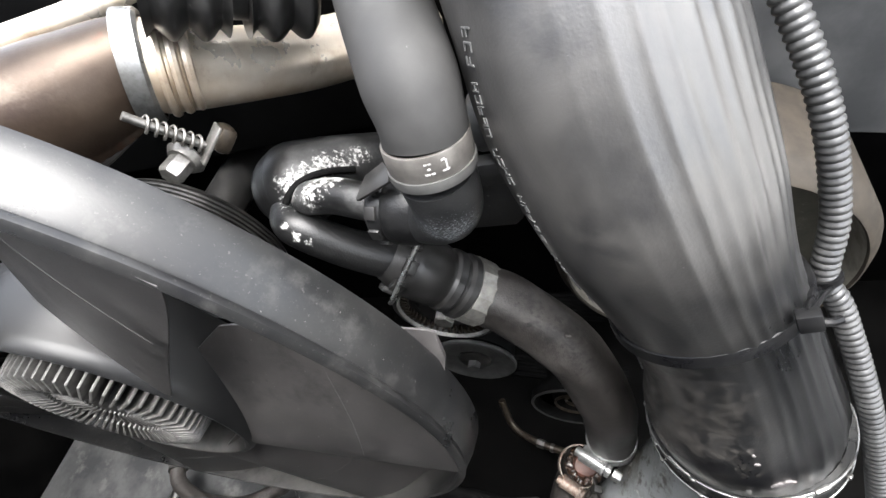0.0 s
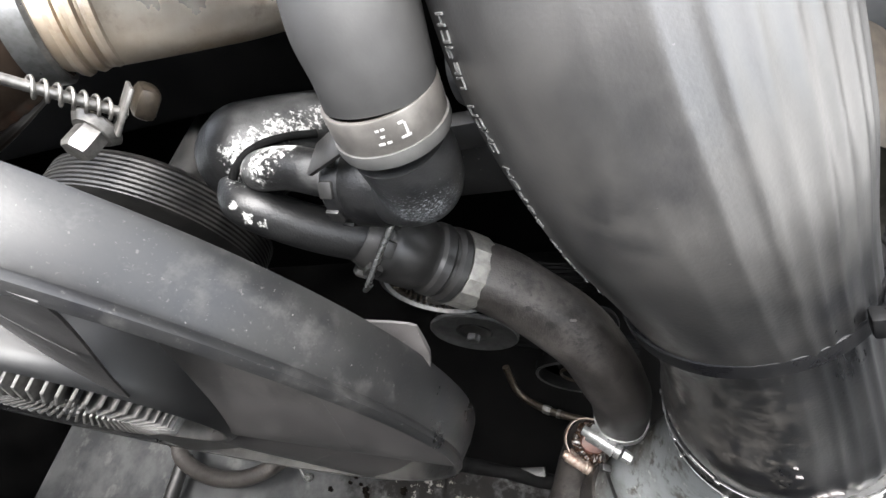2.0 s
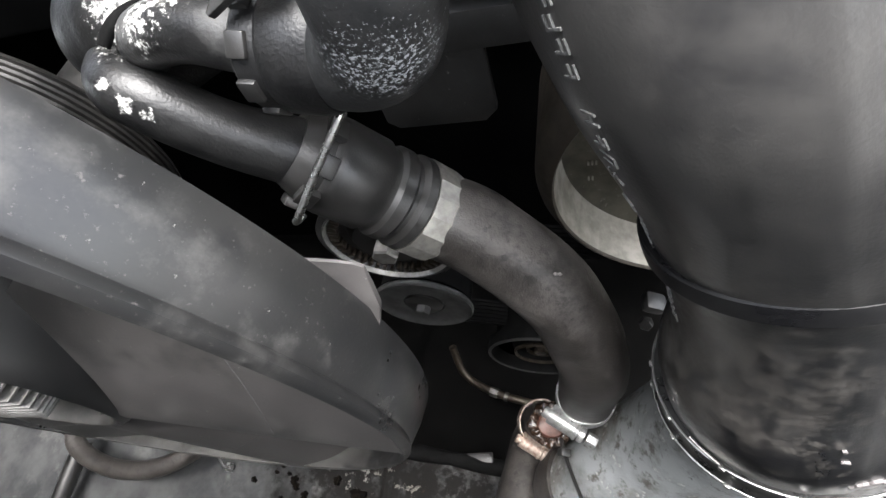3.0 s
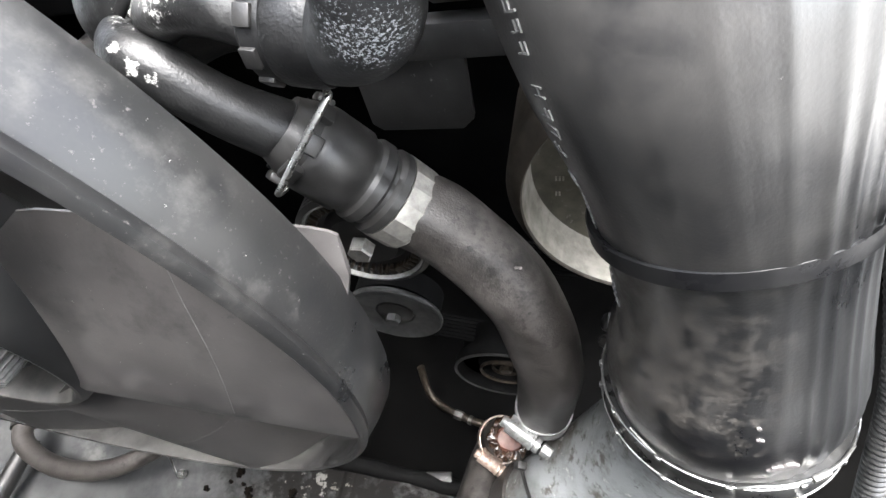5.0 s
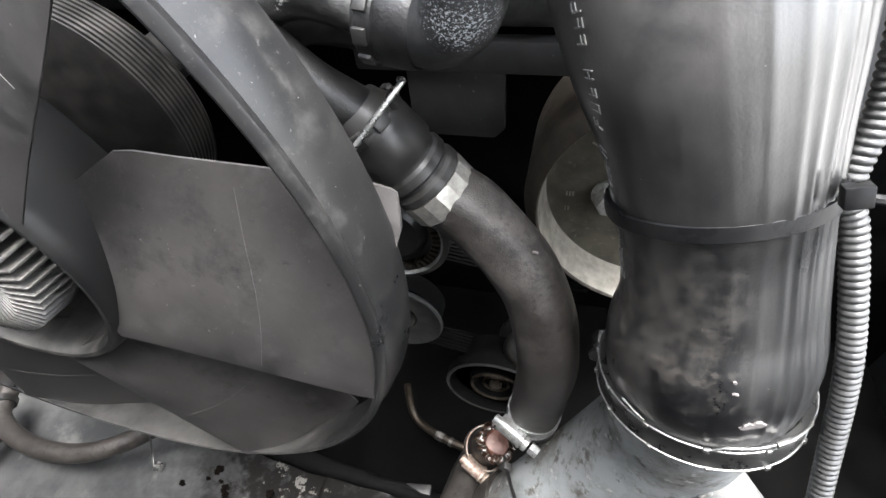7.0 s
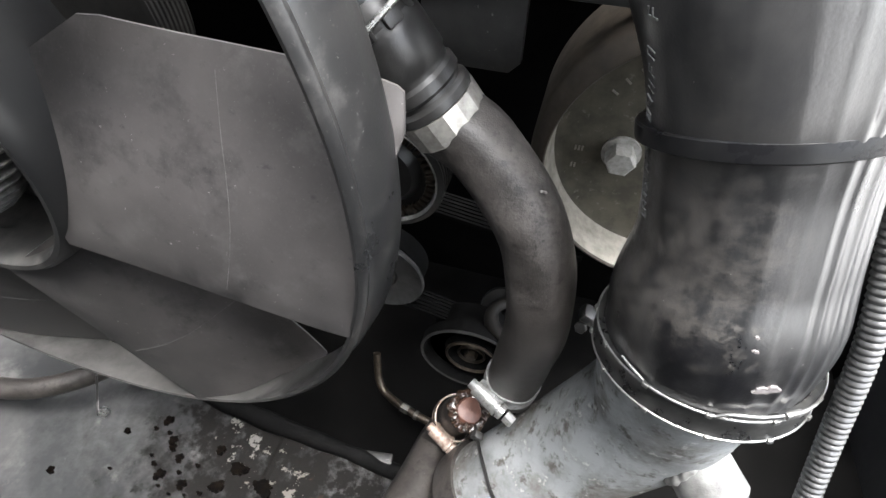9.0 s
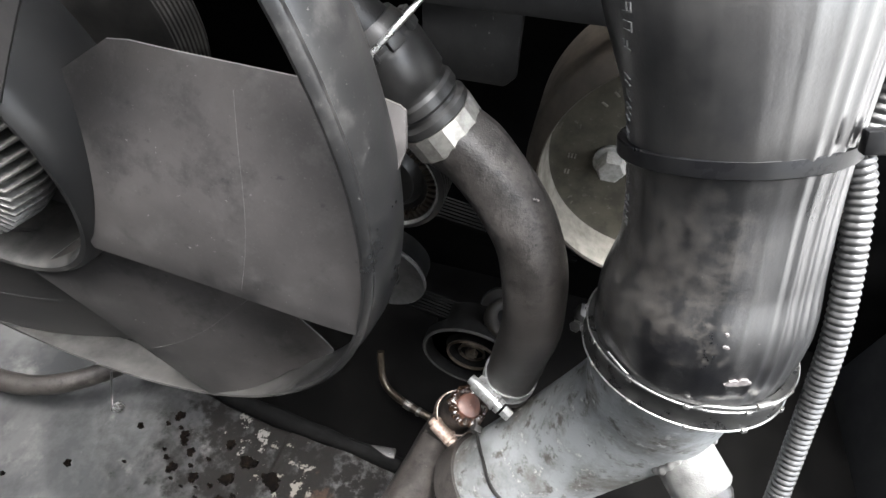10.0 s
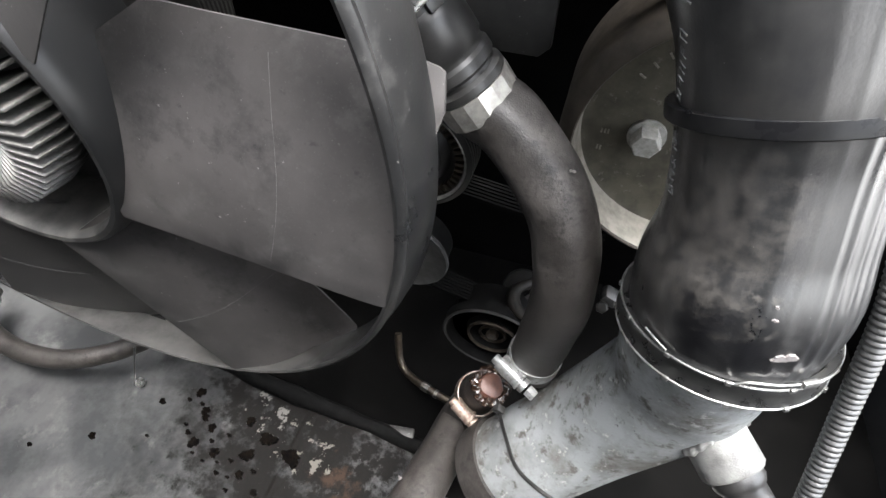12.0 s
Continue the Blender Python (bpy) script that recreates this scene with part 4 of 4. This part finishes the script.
part("tube", sweep([(0.0450, 0.5370, 1.1490), (0.0477, 0.5103, 1.1169), (0.0548, 0.4775, 1.0905), (0.0635, 0.4530, 1.0770), (0.0715, 0.4330, 1.0700), (0.0743, 0.4240, 1.0610), (0.0737, 0.4212, 1.0530)], [0.0196, 0.0198, 0.0200, 0.0200, 0.0194, 0.0178, 0.0176], 48, 50), surface("smooth_grey_rubber", (0.022, 0.0216, 0.021), (0.037, 0.0362, 0.035), 0.66, spec=0.3, scale=30, bump=0.12, fine=1200, spots=[((0.2, 0.2, 0.19), 300, 0.71, 0.74, None, 0, 0.7)]), up)
UB, UA = Vector((0.0736, 0.4211, 1.0543)), Vector((0.0762, 0.1673, 1.0)).normalized()
part("clamp_band", lathe([(0.0168, -0.0110), (0.0180, -0.0110), (0.0183, -0.0080), (0.0183, -0.0004), (0.0180, 0.0), (0.0168, 0.0)], UB, UA, 64), surface("dull_band", (0.105, 0.098, 0.090), (0.15, 0.14, 0.128), 0.42, metal=0.5, scale=120, bump=0.15), up, "dull metal band with punched marks")
part("band_lip", lathe([(0.0164, -0.0160), (0.0182, -0.0160), (0.0188, -0.0140), (0.0187, -0.0112), (0.0164, -0.0112)], UB, UA, 64), surface("pale_lip_rubber", (0.060, 0.0585, 0.056), (0.085, 0.083, 0.079), 0.6, scale=90, bump=0.2), up, "grey rubber lip")
uf = frame_of(UB, UA)
side = uf.inverted().to_3x3() @ Vector((0.39, -0.69, 0.3))
TOWARD = math.degrees(math.atan2(side.y, side.x))
bm = bmesh.new()
for a, z, w, h in ((-13, -0.0030, 0.0011, 0.0007), (-8, -0.0030, 0.0011, 0.0007), (-10, -0.0052, 0.0012, 0.0007), (-13, -0.0074, 0.0018, 0.0007), (-6, -0.0074, 0.0014, 0.0007), (9, -0.0028, 0.0016, 0.0007), (12, -0.0050, 0.0007, 0.0036), (10, -0.0074, 0.0030, 0.0007)):
    block((0.0008, w, h), uf @ Matrix.Rotation(radians(TOWARD + a), 4, "Z") @ Matrix.Translation((0.0181, 0, z)), 0, bm)
part("mark", bm, surface("white_mark", (0.42, 0.41, 0.39), (0.30, 0.29, 0.28), 0.6, scale=300, bump=0.1), up, "punched marks")
elbow = thing("plastic_elbow", (0.0643, 0.4300, 1.0099), "black plastic elbow speckled with pale deposits", "elbow")
part("body", sweep([(0.0722, 0.4181, 1.0370), (0.0712, 0.4190, 1.0240), (0.0665, 0.4232, 1.0100), (0.0574, 0.4272, 1.0030), (0.0460, 0.4315, 1.0015)], [0.0165, 0.0165, 0.0165, 0.0164, 0.0164], 40, 30), SPECKLED, elbow)
EL, ELA = Vector((0.0480, 0.4310, 1.0018)), Vector((-0.98, 0.12, 0.08)).normalized()
col = part("collar", lathe([(0.0, -0.002), (0.0176, -0.002), (0.0186, 0.001), (0.0186, 0.012), (0.0174, 0.014), (0.0178, 0.016), (0.0178, 0.021), (0.0150, 0.024), (0.0, 0.024)], EL, ELA, 48, closed=False), POWDERED, elbow, "ribbed black collar")
ef = frame_of(EL, ELA)
for a in range(0, 360, 40):
    part("tooth", block((0.003, 0.007, 0.006), ef @ Matrix.Rotation(radians(a), 4, "Z") @ Matrix.Translation((0.0176, 0, 0.0185)), 0.0006), BLACK_PLASTIC, elbow)
part("latch", plate([(-0.013, -0.004), (-0.012, -0.0055), (0.011, -0.0050), (0.012, 0.0), (0.009, 0.006), (-0.004, 0.0045)], 0.0022, Matrix.Translation((0.0360, 0.4270, 1.0275)) @ Matrix.Rotation(radians(-22), 4, "Y") @ Matrix.Rotation(radians(28), 4, "X"), 0.0005), BLACK_PLASTIC, elbow, "flat latch tab")

# ---- worm clamps and the lower hose ----
def worm_clamp(label, centre, axis, r, tail, head, out, material, width=0.012, slots=0):
    """A worm drive clamp: a band round the axis, and an arched screw housing between tail and head, whose back faces out."""
    e = thing("worm_clamp", centre, label, "clamp", "worm clamps on the hoses")
    band = part("band", lathe([(r - 0.0012, -0.006), (r, -0.006), (r + 0.0003, -0.0052), (r, -0.0045), (r, 0.0045), (r + 0.0003, 0.0052), (r, 0.006), (r - 0.0012, 0.006)], centre, axis, 72), material, e)
    bf = frame_of(centre, axis)
    for k in range(slots):
        part("slot", block((0.0006, 0.0013, 0.0066), bf @ Matrix.Rotation(2 * math.pi * k / slots, 4, "Z") @ Matrix.Translation((r, 0, 0)) @ Matrix.Rotation(0.3, 4, "X"), 0), DARK_STEEL, band, "dark punched slot")
    tail, head = Vector(tail), Vector(head)
    x = (head - tail).normalized()
    z = (Vector(out) - x * x.dot(Vector(out))).normalized()
    m = Matrix((x, z.cross(x), z)).transposed().to_4x4()
    m.translation = tail
    length = (head - tail).length
    def arch(x0, x1, w, h):
        bm = bmesh.new()
        rows = []
        for px, k in ((x0, 0.94), (x0 + 0.0008, 1.0), (x1 - 0.0008, 1.0), (x1, 0.94)):
            ring = [(-w / 2, -0.0060), (-w / 2, 0.0)] + [(-w / 2 * math.cos(a), h * math.sin(a)) for a in np.linspace(0.25, math.pi - 0.25, 11)] + [(w / 2, 0.0), (w / 2, -0.0060)]
            rows.append([bm.verts.new(m @ Vector((px, yy * k, zz * k))) for yy, zz in ring])
        n = len(rows[0])
        for a, b in zip(rows, rows[1:]):
            for q in range(n):
                bm.faces.new((a[q], a[(q + 1) % n], b[(q + 1) % n], b[q]))
        bm.faces.new(rows[0][::-1])
        bm.faces.new(rows[-1])
        bmesh.ops.recalc_face_normals(bm, faces=bm.faces)
        return bm
    part("housing", arch(length * 0.12, length * 0.70, width, 0.0062), material, e)
    part("saddle", block((length * 0.50, width * 1.22, 0.0016), m @ Matrix.Translation((length * 0.41, 0, -0.0062)), 0.0006), material, e)
    part("lip", arch(length * 0.64, length * 0.70, width * 1.12, 0.0070), material, e)
    part("screw", lathe([(0.0, 0.0), (0.0036, 0.0), (0.0042, 0.0008), (0.0042, length * 0.74), (0.0, length * 0.74)], m @ Vector((0, 0, 0)), x, 20, closed=False), material, e, "screw end")
    hd = part("screw_head", hexagon(0.0088, 0.0075, m @ Vector((length - 0.0050, 0, 0)), x), material, e, "hexagon screw head")
    part("collar", lathe([(0.0, 0.0), (0.0060, 0.0), (0.0062, 0.0012), (0.0060, 0.0040), (0.0, 0.0044)], m @ Vector((length * 0.72, 0, 0)), x, 28, closed=False), material, hd)
    return e


worm_clamp("bright zinc worm drive clamp on the coolant hose end", Vector((0.1086, 0.4190, 0.6905)), Vector((0.10, 0.02, 1.0)), 0.0216, (0.0785, 0.4055, 0.6950), (0.1135, 0.3880, 0.6872), (-0.25, -0.75, 0.60), CLAMP_ZINC, 0.0128)

LE = Vector((0.0778, 0.4082, 0.6350))
LA = Vector((0.30, -0.20, 0.93)).normalized()
low = thing("lower_hose", LE, "black rubber lower hose with a rust crusted end", "hose")
part("tube", sweep([LE + LA * 0.004, LE - LA * 0.014, (0.0660, 0.4180, 0.5900), (0.053, 0.4023, 0.554), (0.0493, 0.3722, 0.5596), (0.0447, 0.3434, 0.5673), (0.0396, 0.3125, 0.576), (0.0313, 0.2757, 0.5861)], [0.0165, 0.0170, 0.0178, 0.0200, 0.0212, 0.0215, 0.0215, 0.0215], 40, 60), RUBBER, low)
part("crust", sweep(ring_points(LE + LA * 0.004, LA, 0.0142, count=30), 0.0038, 12, 160, lambda l, a: 0.0009 * math.sin(l * 410 + a) + 0.0008 * math.sin(l * 977 + 3 * a) + 0.0006 * math.sin(l * 263 - 2 * a)), WET_CRUST, low, "wet black and brown crust")
part("plug", lathe([(0.0, 0.0066), (0.006, 0.0062), (0.0100, 0.0050), (0.0118, 0.002), (0.0118, -0.004), (0.0, -0.004)], LE + LA * 0.003, LA, 40, closed=False, wobble=lambda a: 0.0006 * math.sin(3 * a)), RUST, low, "rust brown plug in the hose end")
part("chip", lathe([(0.0, 0.0006), (0.0014, 0.0004), (0.0018, 0.0)], (0.0229, 0.3214, 0.5928), (-0.1, -0.5, 0.85), 12, closed=False, wobble=lambda a: 0.0007 * math.sin(3 * a)), PALE_MARK, low, "small white chip")
worm_clamp("rust stained worm drive clamp round the lower hose end", Vector((0.0665, 0.4170, 0.5930)), LA, 0.0215, (0.0450, 0.4012, 0.5985), (0.0765, 0.3872, 0.5850), (-0.25, -0.60, 0.75), RUSTY_ZINC, 0.0122, slots=34)
t3 = thing("cable_tie", (0.0906, 0.3842, 0.6620), "thin black cable tie with its tail over the cast pipe", "cable tie", "cable ties on the hoses")
part("tail", sweep([(0.0871, 0.4000, 0.6340), (0.0930, 0.3800, 0.6500), (0.1030, 0.3560, 0.6640), (0.1148, 0.3329, 0.6794), (0.1361, 0.3186, 0.6913), (0.1537, 0.3158, 0.6906)], 0.0016, 8, 40), BLACK_PLASTIC, t3)
part("head", block((0.008, 0.006, 0.008), Matrix.Translation((0.0912, 0.3842, 0.6500)) @ Matrix.Rotation(0.6, 4, "Y"), 0.0008), BLACK_PLASTIC, t3)

# ---- exhaust gas pipe with its V-band clamp ----
egr = thing("exhaust_gas_pipe", (-0.06, 0.47, 1.08), "heat tinted stainless exhaust gas pipe with a flared end", "pipe")
part("pipe", sweep([(-0.0747, 0.4609, 1.0936), (-0.0675, 0.4693, 1.0854), (-0.0616, 0.4783, 1.0770), (-0.0480, 0.5019, 1.0611), (-0.0287, 0.5318, 1.0429), (-0.0012, 0.5716, 1.0250), (0.0321, 0.6261, 1.0101)], [0.0225, 0.0225, 0.0205, 0.0200, 0.0200, 0.0200, 0.0200], 48, 50), STAINLESS, egr)


def seams(length, a):
    """Two welded seams that run aslant over the flared end, and the hollow between them."""
    w = 0.0
    for c, h, wd in ((3.3, 0.0022, 0.06), (4.2, 0.0018, 0.07), (5.0, 0.0020, 0.06), (2.3, 0.0018, 0.07), (3.75, -0.0016, 0.22), (4.6, -0.0012, 0.2)):
        d = (a - c - 9.0 * (length - 0.04) + math.pi) % (2 * math.pi) - math.pi
        w += h * math.exp(-(d / wd) ** 2)
    return w


part("cone", sweep([(-0.0735, 0.4640, 1.0915), (-0.0830, 0.4572, 1.0945), (-0.1000, 0.4425, 1.0950), (-0.1235, 0.4195, 1.0975), (-0.1490, 0.3920, 1.1055)], [0.0235, 0.0250, 0.0300, 0.0340, 0.036], 140, 60, seams), BROWN_STEEL, egr, "brown heat tinted flared end")
VA = (Vector((-0.0950, 0.4517, 1.0996)) - Vector((-0.0648, 0.4726, 1.0824))).normalized()
VC = Vector((-0.0755, 0.4624, 1.0921))
for h, r in ((-0.011, 0.0248), (-0.017, 0.0238), (-0.023, 0.0228)):
    part("bead", lathe([(0.0200, h - 0.0024), (r, h - 0.0018), (r + 0.0008, h), (r, h + 0.0018), (0.0200, h + 0.0024)], VC, VA, 64), STAINLESS, egr)
vb = thing("v_band_clamp", VC, "bright stainless V-band clamp with a T bolt and spring", "clamp")
part("band", lathe([(0.0240, -0.0055), (0.0258, -0.0055), (0.0274, -0.004), (0.0277, 0.004), (0.0274, 0.0055), (0.0258, 0.0055)], VC, VA, 80), BRIGHT_WIRE, vb)
B0, B1 = Vector((-0.0556, 0.4202, 1.0920)), Vector((-0.0430, 0.4343, 1.0577))
bd = (B1 - B0)
part("bolt", lathe([(0.0, 0.0), (0.0021, 0.0), (0.0021, bd.length), (0.0, bd.length)], B0, bd, 16, closed=False), DULL_ZINC, vb, "T bolt shank")
bfm = frame_of(B0, bd)
part("spring", sweep([bfm @ Vector((0.0036 * math.cos(k * 1.05), 0.0036 * math.sin(k * 1.05), 0.008 + k * 0.00065)) for k in range(42)], 0.0007, 8, 260), DULL_ZINC, vb, "coil spring on the bolt")
part("trunnion", block((0.010, 0.020, 0.0016), Matrix.Translation((-0.0402, 0.4330, 1.0610)) @ bd.to_track_quat("Z", "Y").to_matrix().to_4x4(), 0.0005), DULL_ZINC, vb)
part("bracket", block((0.014, 0.014, 0.009), Matrix.Translation((-0.0476, 0.4477, 1.0529)) @ bd.to_track_quat("Z", "Y").to_matrix().to_4x4(), 0.003), COPPER, vb, "folded steel trunnion")
NV = Vector((-0.056, 0.426, 1.059))
NA = (Vector((-0.0557, 0.4183, 1.0593)) - Vector((-0.0540, 0.4347, 1.0584))).normalized()
part("washer", lathe([(0.0, 0.0), (0.0092, 0.0), (0.0098, 0.0012), (0.0075, 0.0045), (0.0, 0.0045)], NV - NA * 0.004, NA, 32, closed=False), DULL_ZINC, vb)
part("nut", hexagon(0.0105, 0.0120, NV - NA * 0.001, NA), DULL_ZINC, vb, "bright flange nut")

bell = thing("bellows_hose", (-0.0138, 0.4827, 1.1075), "black ribbed rubber bellows hose above the exhaust pipe", "hose")


def bellow(length, a):
    return 0.0055 * (0.5 + 0.5 * math.cos(2 * math.pi * length / 0.0135 + 1.2)) ** 0.7


part("bellow", sweep([(-0.0414, 0.4652, 1.1279), (-0.0308, 0.4738, 1.1197), (-0.0189, 0.4844, 1.1097)], 0.0210, 48, 90, bellow, even=True), BLACK_PLASTIC, bell)
part("bellow", sweep([(-0.0138, 0.4898, 1.1050), (-0.0050, 0.4970, 1.0984), (0.0059, 0.5071, 1.0914)], 0.0210, 48, 70, bellow, even=True), BLACK_PLASTIC, bell)
part("neck", sweep([(-0.0208, 0.4833, 1.1115), (-0.0115, 0.4912, 1.1036)], 0.017, 32, 6), BLACK_PLASTIC, bell)
arm = thing("steel_rod", (-0.1295, 0.4801, 1.1171), "pale worn steel rod above the exhaust pipe", "rod")
part("rod", sweep([(-0.1507, 0.4496, 1.1272), (-0.1298, 0.4718, 1.1206), (-0.1058, 0.5013, 1.1147), (-0.0830, 0.5314, 1.1119)], [0.007, 0.0075, 0.007, 0.007], 20, 20), STAINLESS, arm)

# ---- brackets on the block behind ----
cb = thing("cross_bracket", (0.0313, 0.7027, 0.8415), "black steel cross bracket on the engine block", "bracket")
part("bar", block((0.19, 0.012, 0.020), Matrix.Translation((0.075, 0.505, 0.953)), 0.003), DUSTY_STEEL, cb)
part("tab", plate([(-0.030, -0.026), (-0.024, -0.031), (0.024, -0.031), (0.031, -0.024), (0.031, 0.022), (-0.030, 0.022)], 0.005, Matrix.Translation((0.040, 0.510, 0.927)) @ Matrix.Rotation(radians(90), 4, "X"), 0.001), DUSTY_STEEL, cb, "dark tab with rounded corners")
cyl = thing("steel_canister", (0.085, 0.52, 0.985), "grey metal canister on the bracket", "canister")
part("body", lathe([(0.0, -0.03), (0.017, -0.03), (0.019, -0.027), (0.019, 0.027), (0.017, 0.03), (0.0, 0.03)], (0.088, 0.515, 0.985), (1, 0, 0), 40, closed=False), GREY_STEEL, cyl)

# small fittings on the block
lever = thing("pale_lever", (0.0816, 0.4997, 0.6432), "pale curved metal lever behind the coolant hose", "lever")
part("arm", sweep([(0.0928, 0.5309, 0.6410), (0.0781, 0.5158, 0.6426), (0.0777, 0.5017, 0.6386), (0.0904, 0.4899, 0.6362), (0.1109, 0.4873, 0.6346)], [0.005, 0.006, 0.0075, 0.006, 0.005], 16, 24), surface("dull_casting", (0.014, 0.0125, 0.0105), (0.008, 0.0072, 0.0065), 0.6, scale=120, bump=0.3, spec=0.2), lever)
part("eye", lathe([(0.008, -0.004), (0.020, -0.004), (0.021, 0.0), (0.020, 0.004), (0.008, 0.004)], (0.0829, 0.5269, 0.6319), (0.1, -0.8, 0.6), 40), DARK_STEEL, lever, "dark eyelet")
lug = thing("casting_lug", (0.1557, 0.4846, 0.6983), "rough grey casting lug between the hoses", "lug")
part("body", block((0.018, 0.016, 0.012), Matrix.Translation((0.1604, 0.4951, 0.6945)) @ Matrix.Rotation(0.5, 4, "Y"), 0.004), DUSTY_STEEL, lug)
part("bolt", hexagon(0.009, 0.006, (0.1535, 0.4753, 0.7035), (-0.2, -0.7, 0.6)), DARK_STEEL, lug, "small bright bolt")
cover = thing("side_cover", (0.33, 0.57, 1.02), "scuffed dull grey cover on the cylinder head", "cover")
part("panel", plate([(0.20, 0.915), (0.27, 0.893), (0.36, 0.872), (0.50, 0.866), (0.50, 1.15), (0.20, 1.15)], 0.03, Matrix.Translation((0, 0.588, 0)) @ Matrix.Rotation(radians(90), 4, "X"), 0.004), PANEL, cover)
pb = thing("cast_bracket", (-0.0014, 0.6732, 0.9632), "pale cast aluminium bracket behind the upper hose", "bracket")
part("web", block((0.055, 0.012, 0.075), Matrix.Translation((-0.0010, 0.6819, 0.9687)) @ Matrix.Rotation(0.3, 4, "Y"), 0.004), CAST_METAL, pb)
part("rib", block((0.006, 0.010, 0.075), Matrix.Translation((0.0006, 0.6713, 0.9745)) @ Matrix.Rotation(0.5, 4, "Y"), 0.002), CAST_METAL, pb)
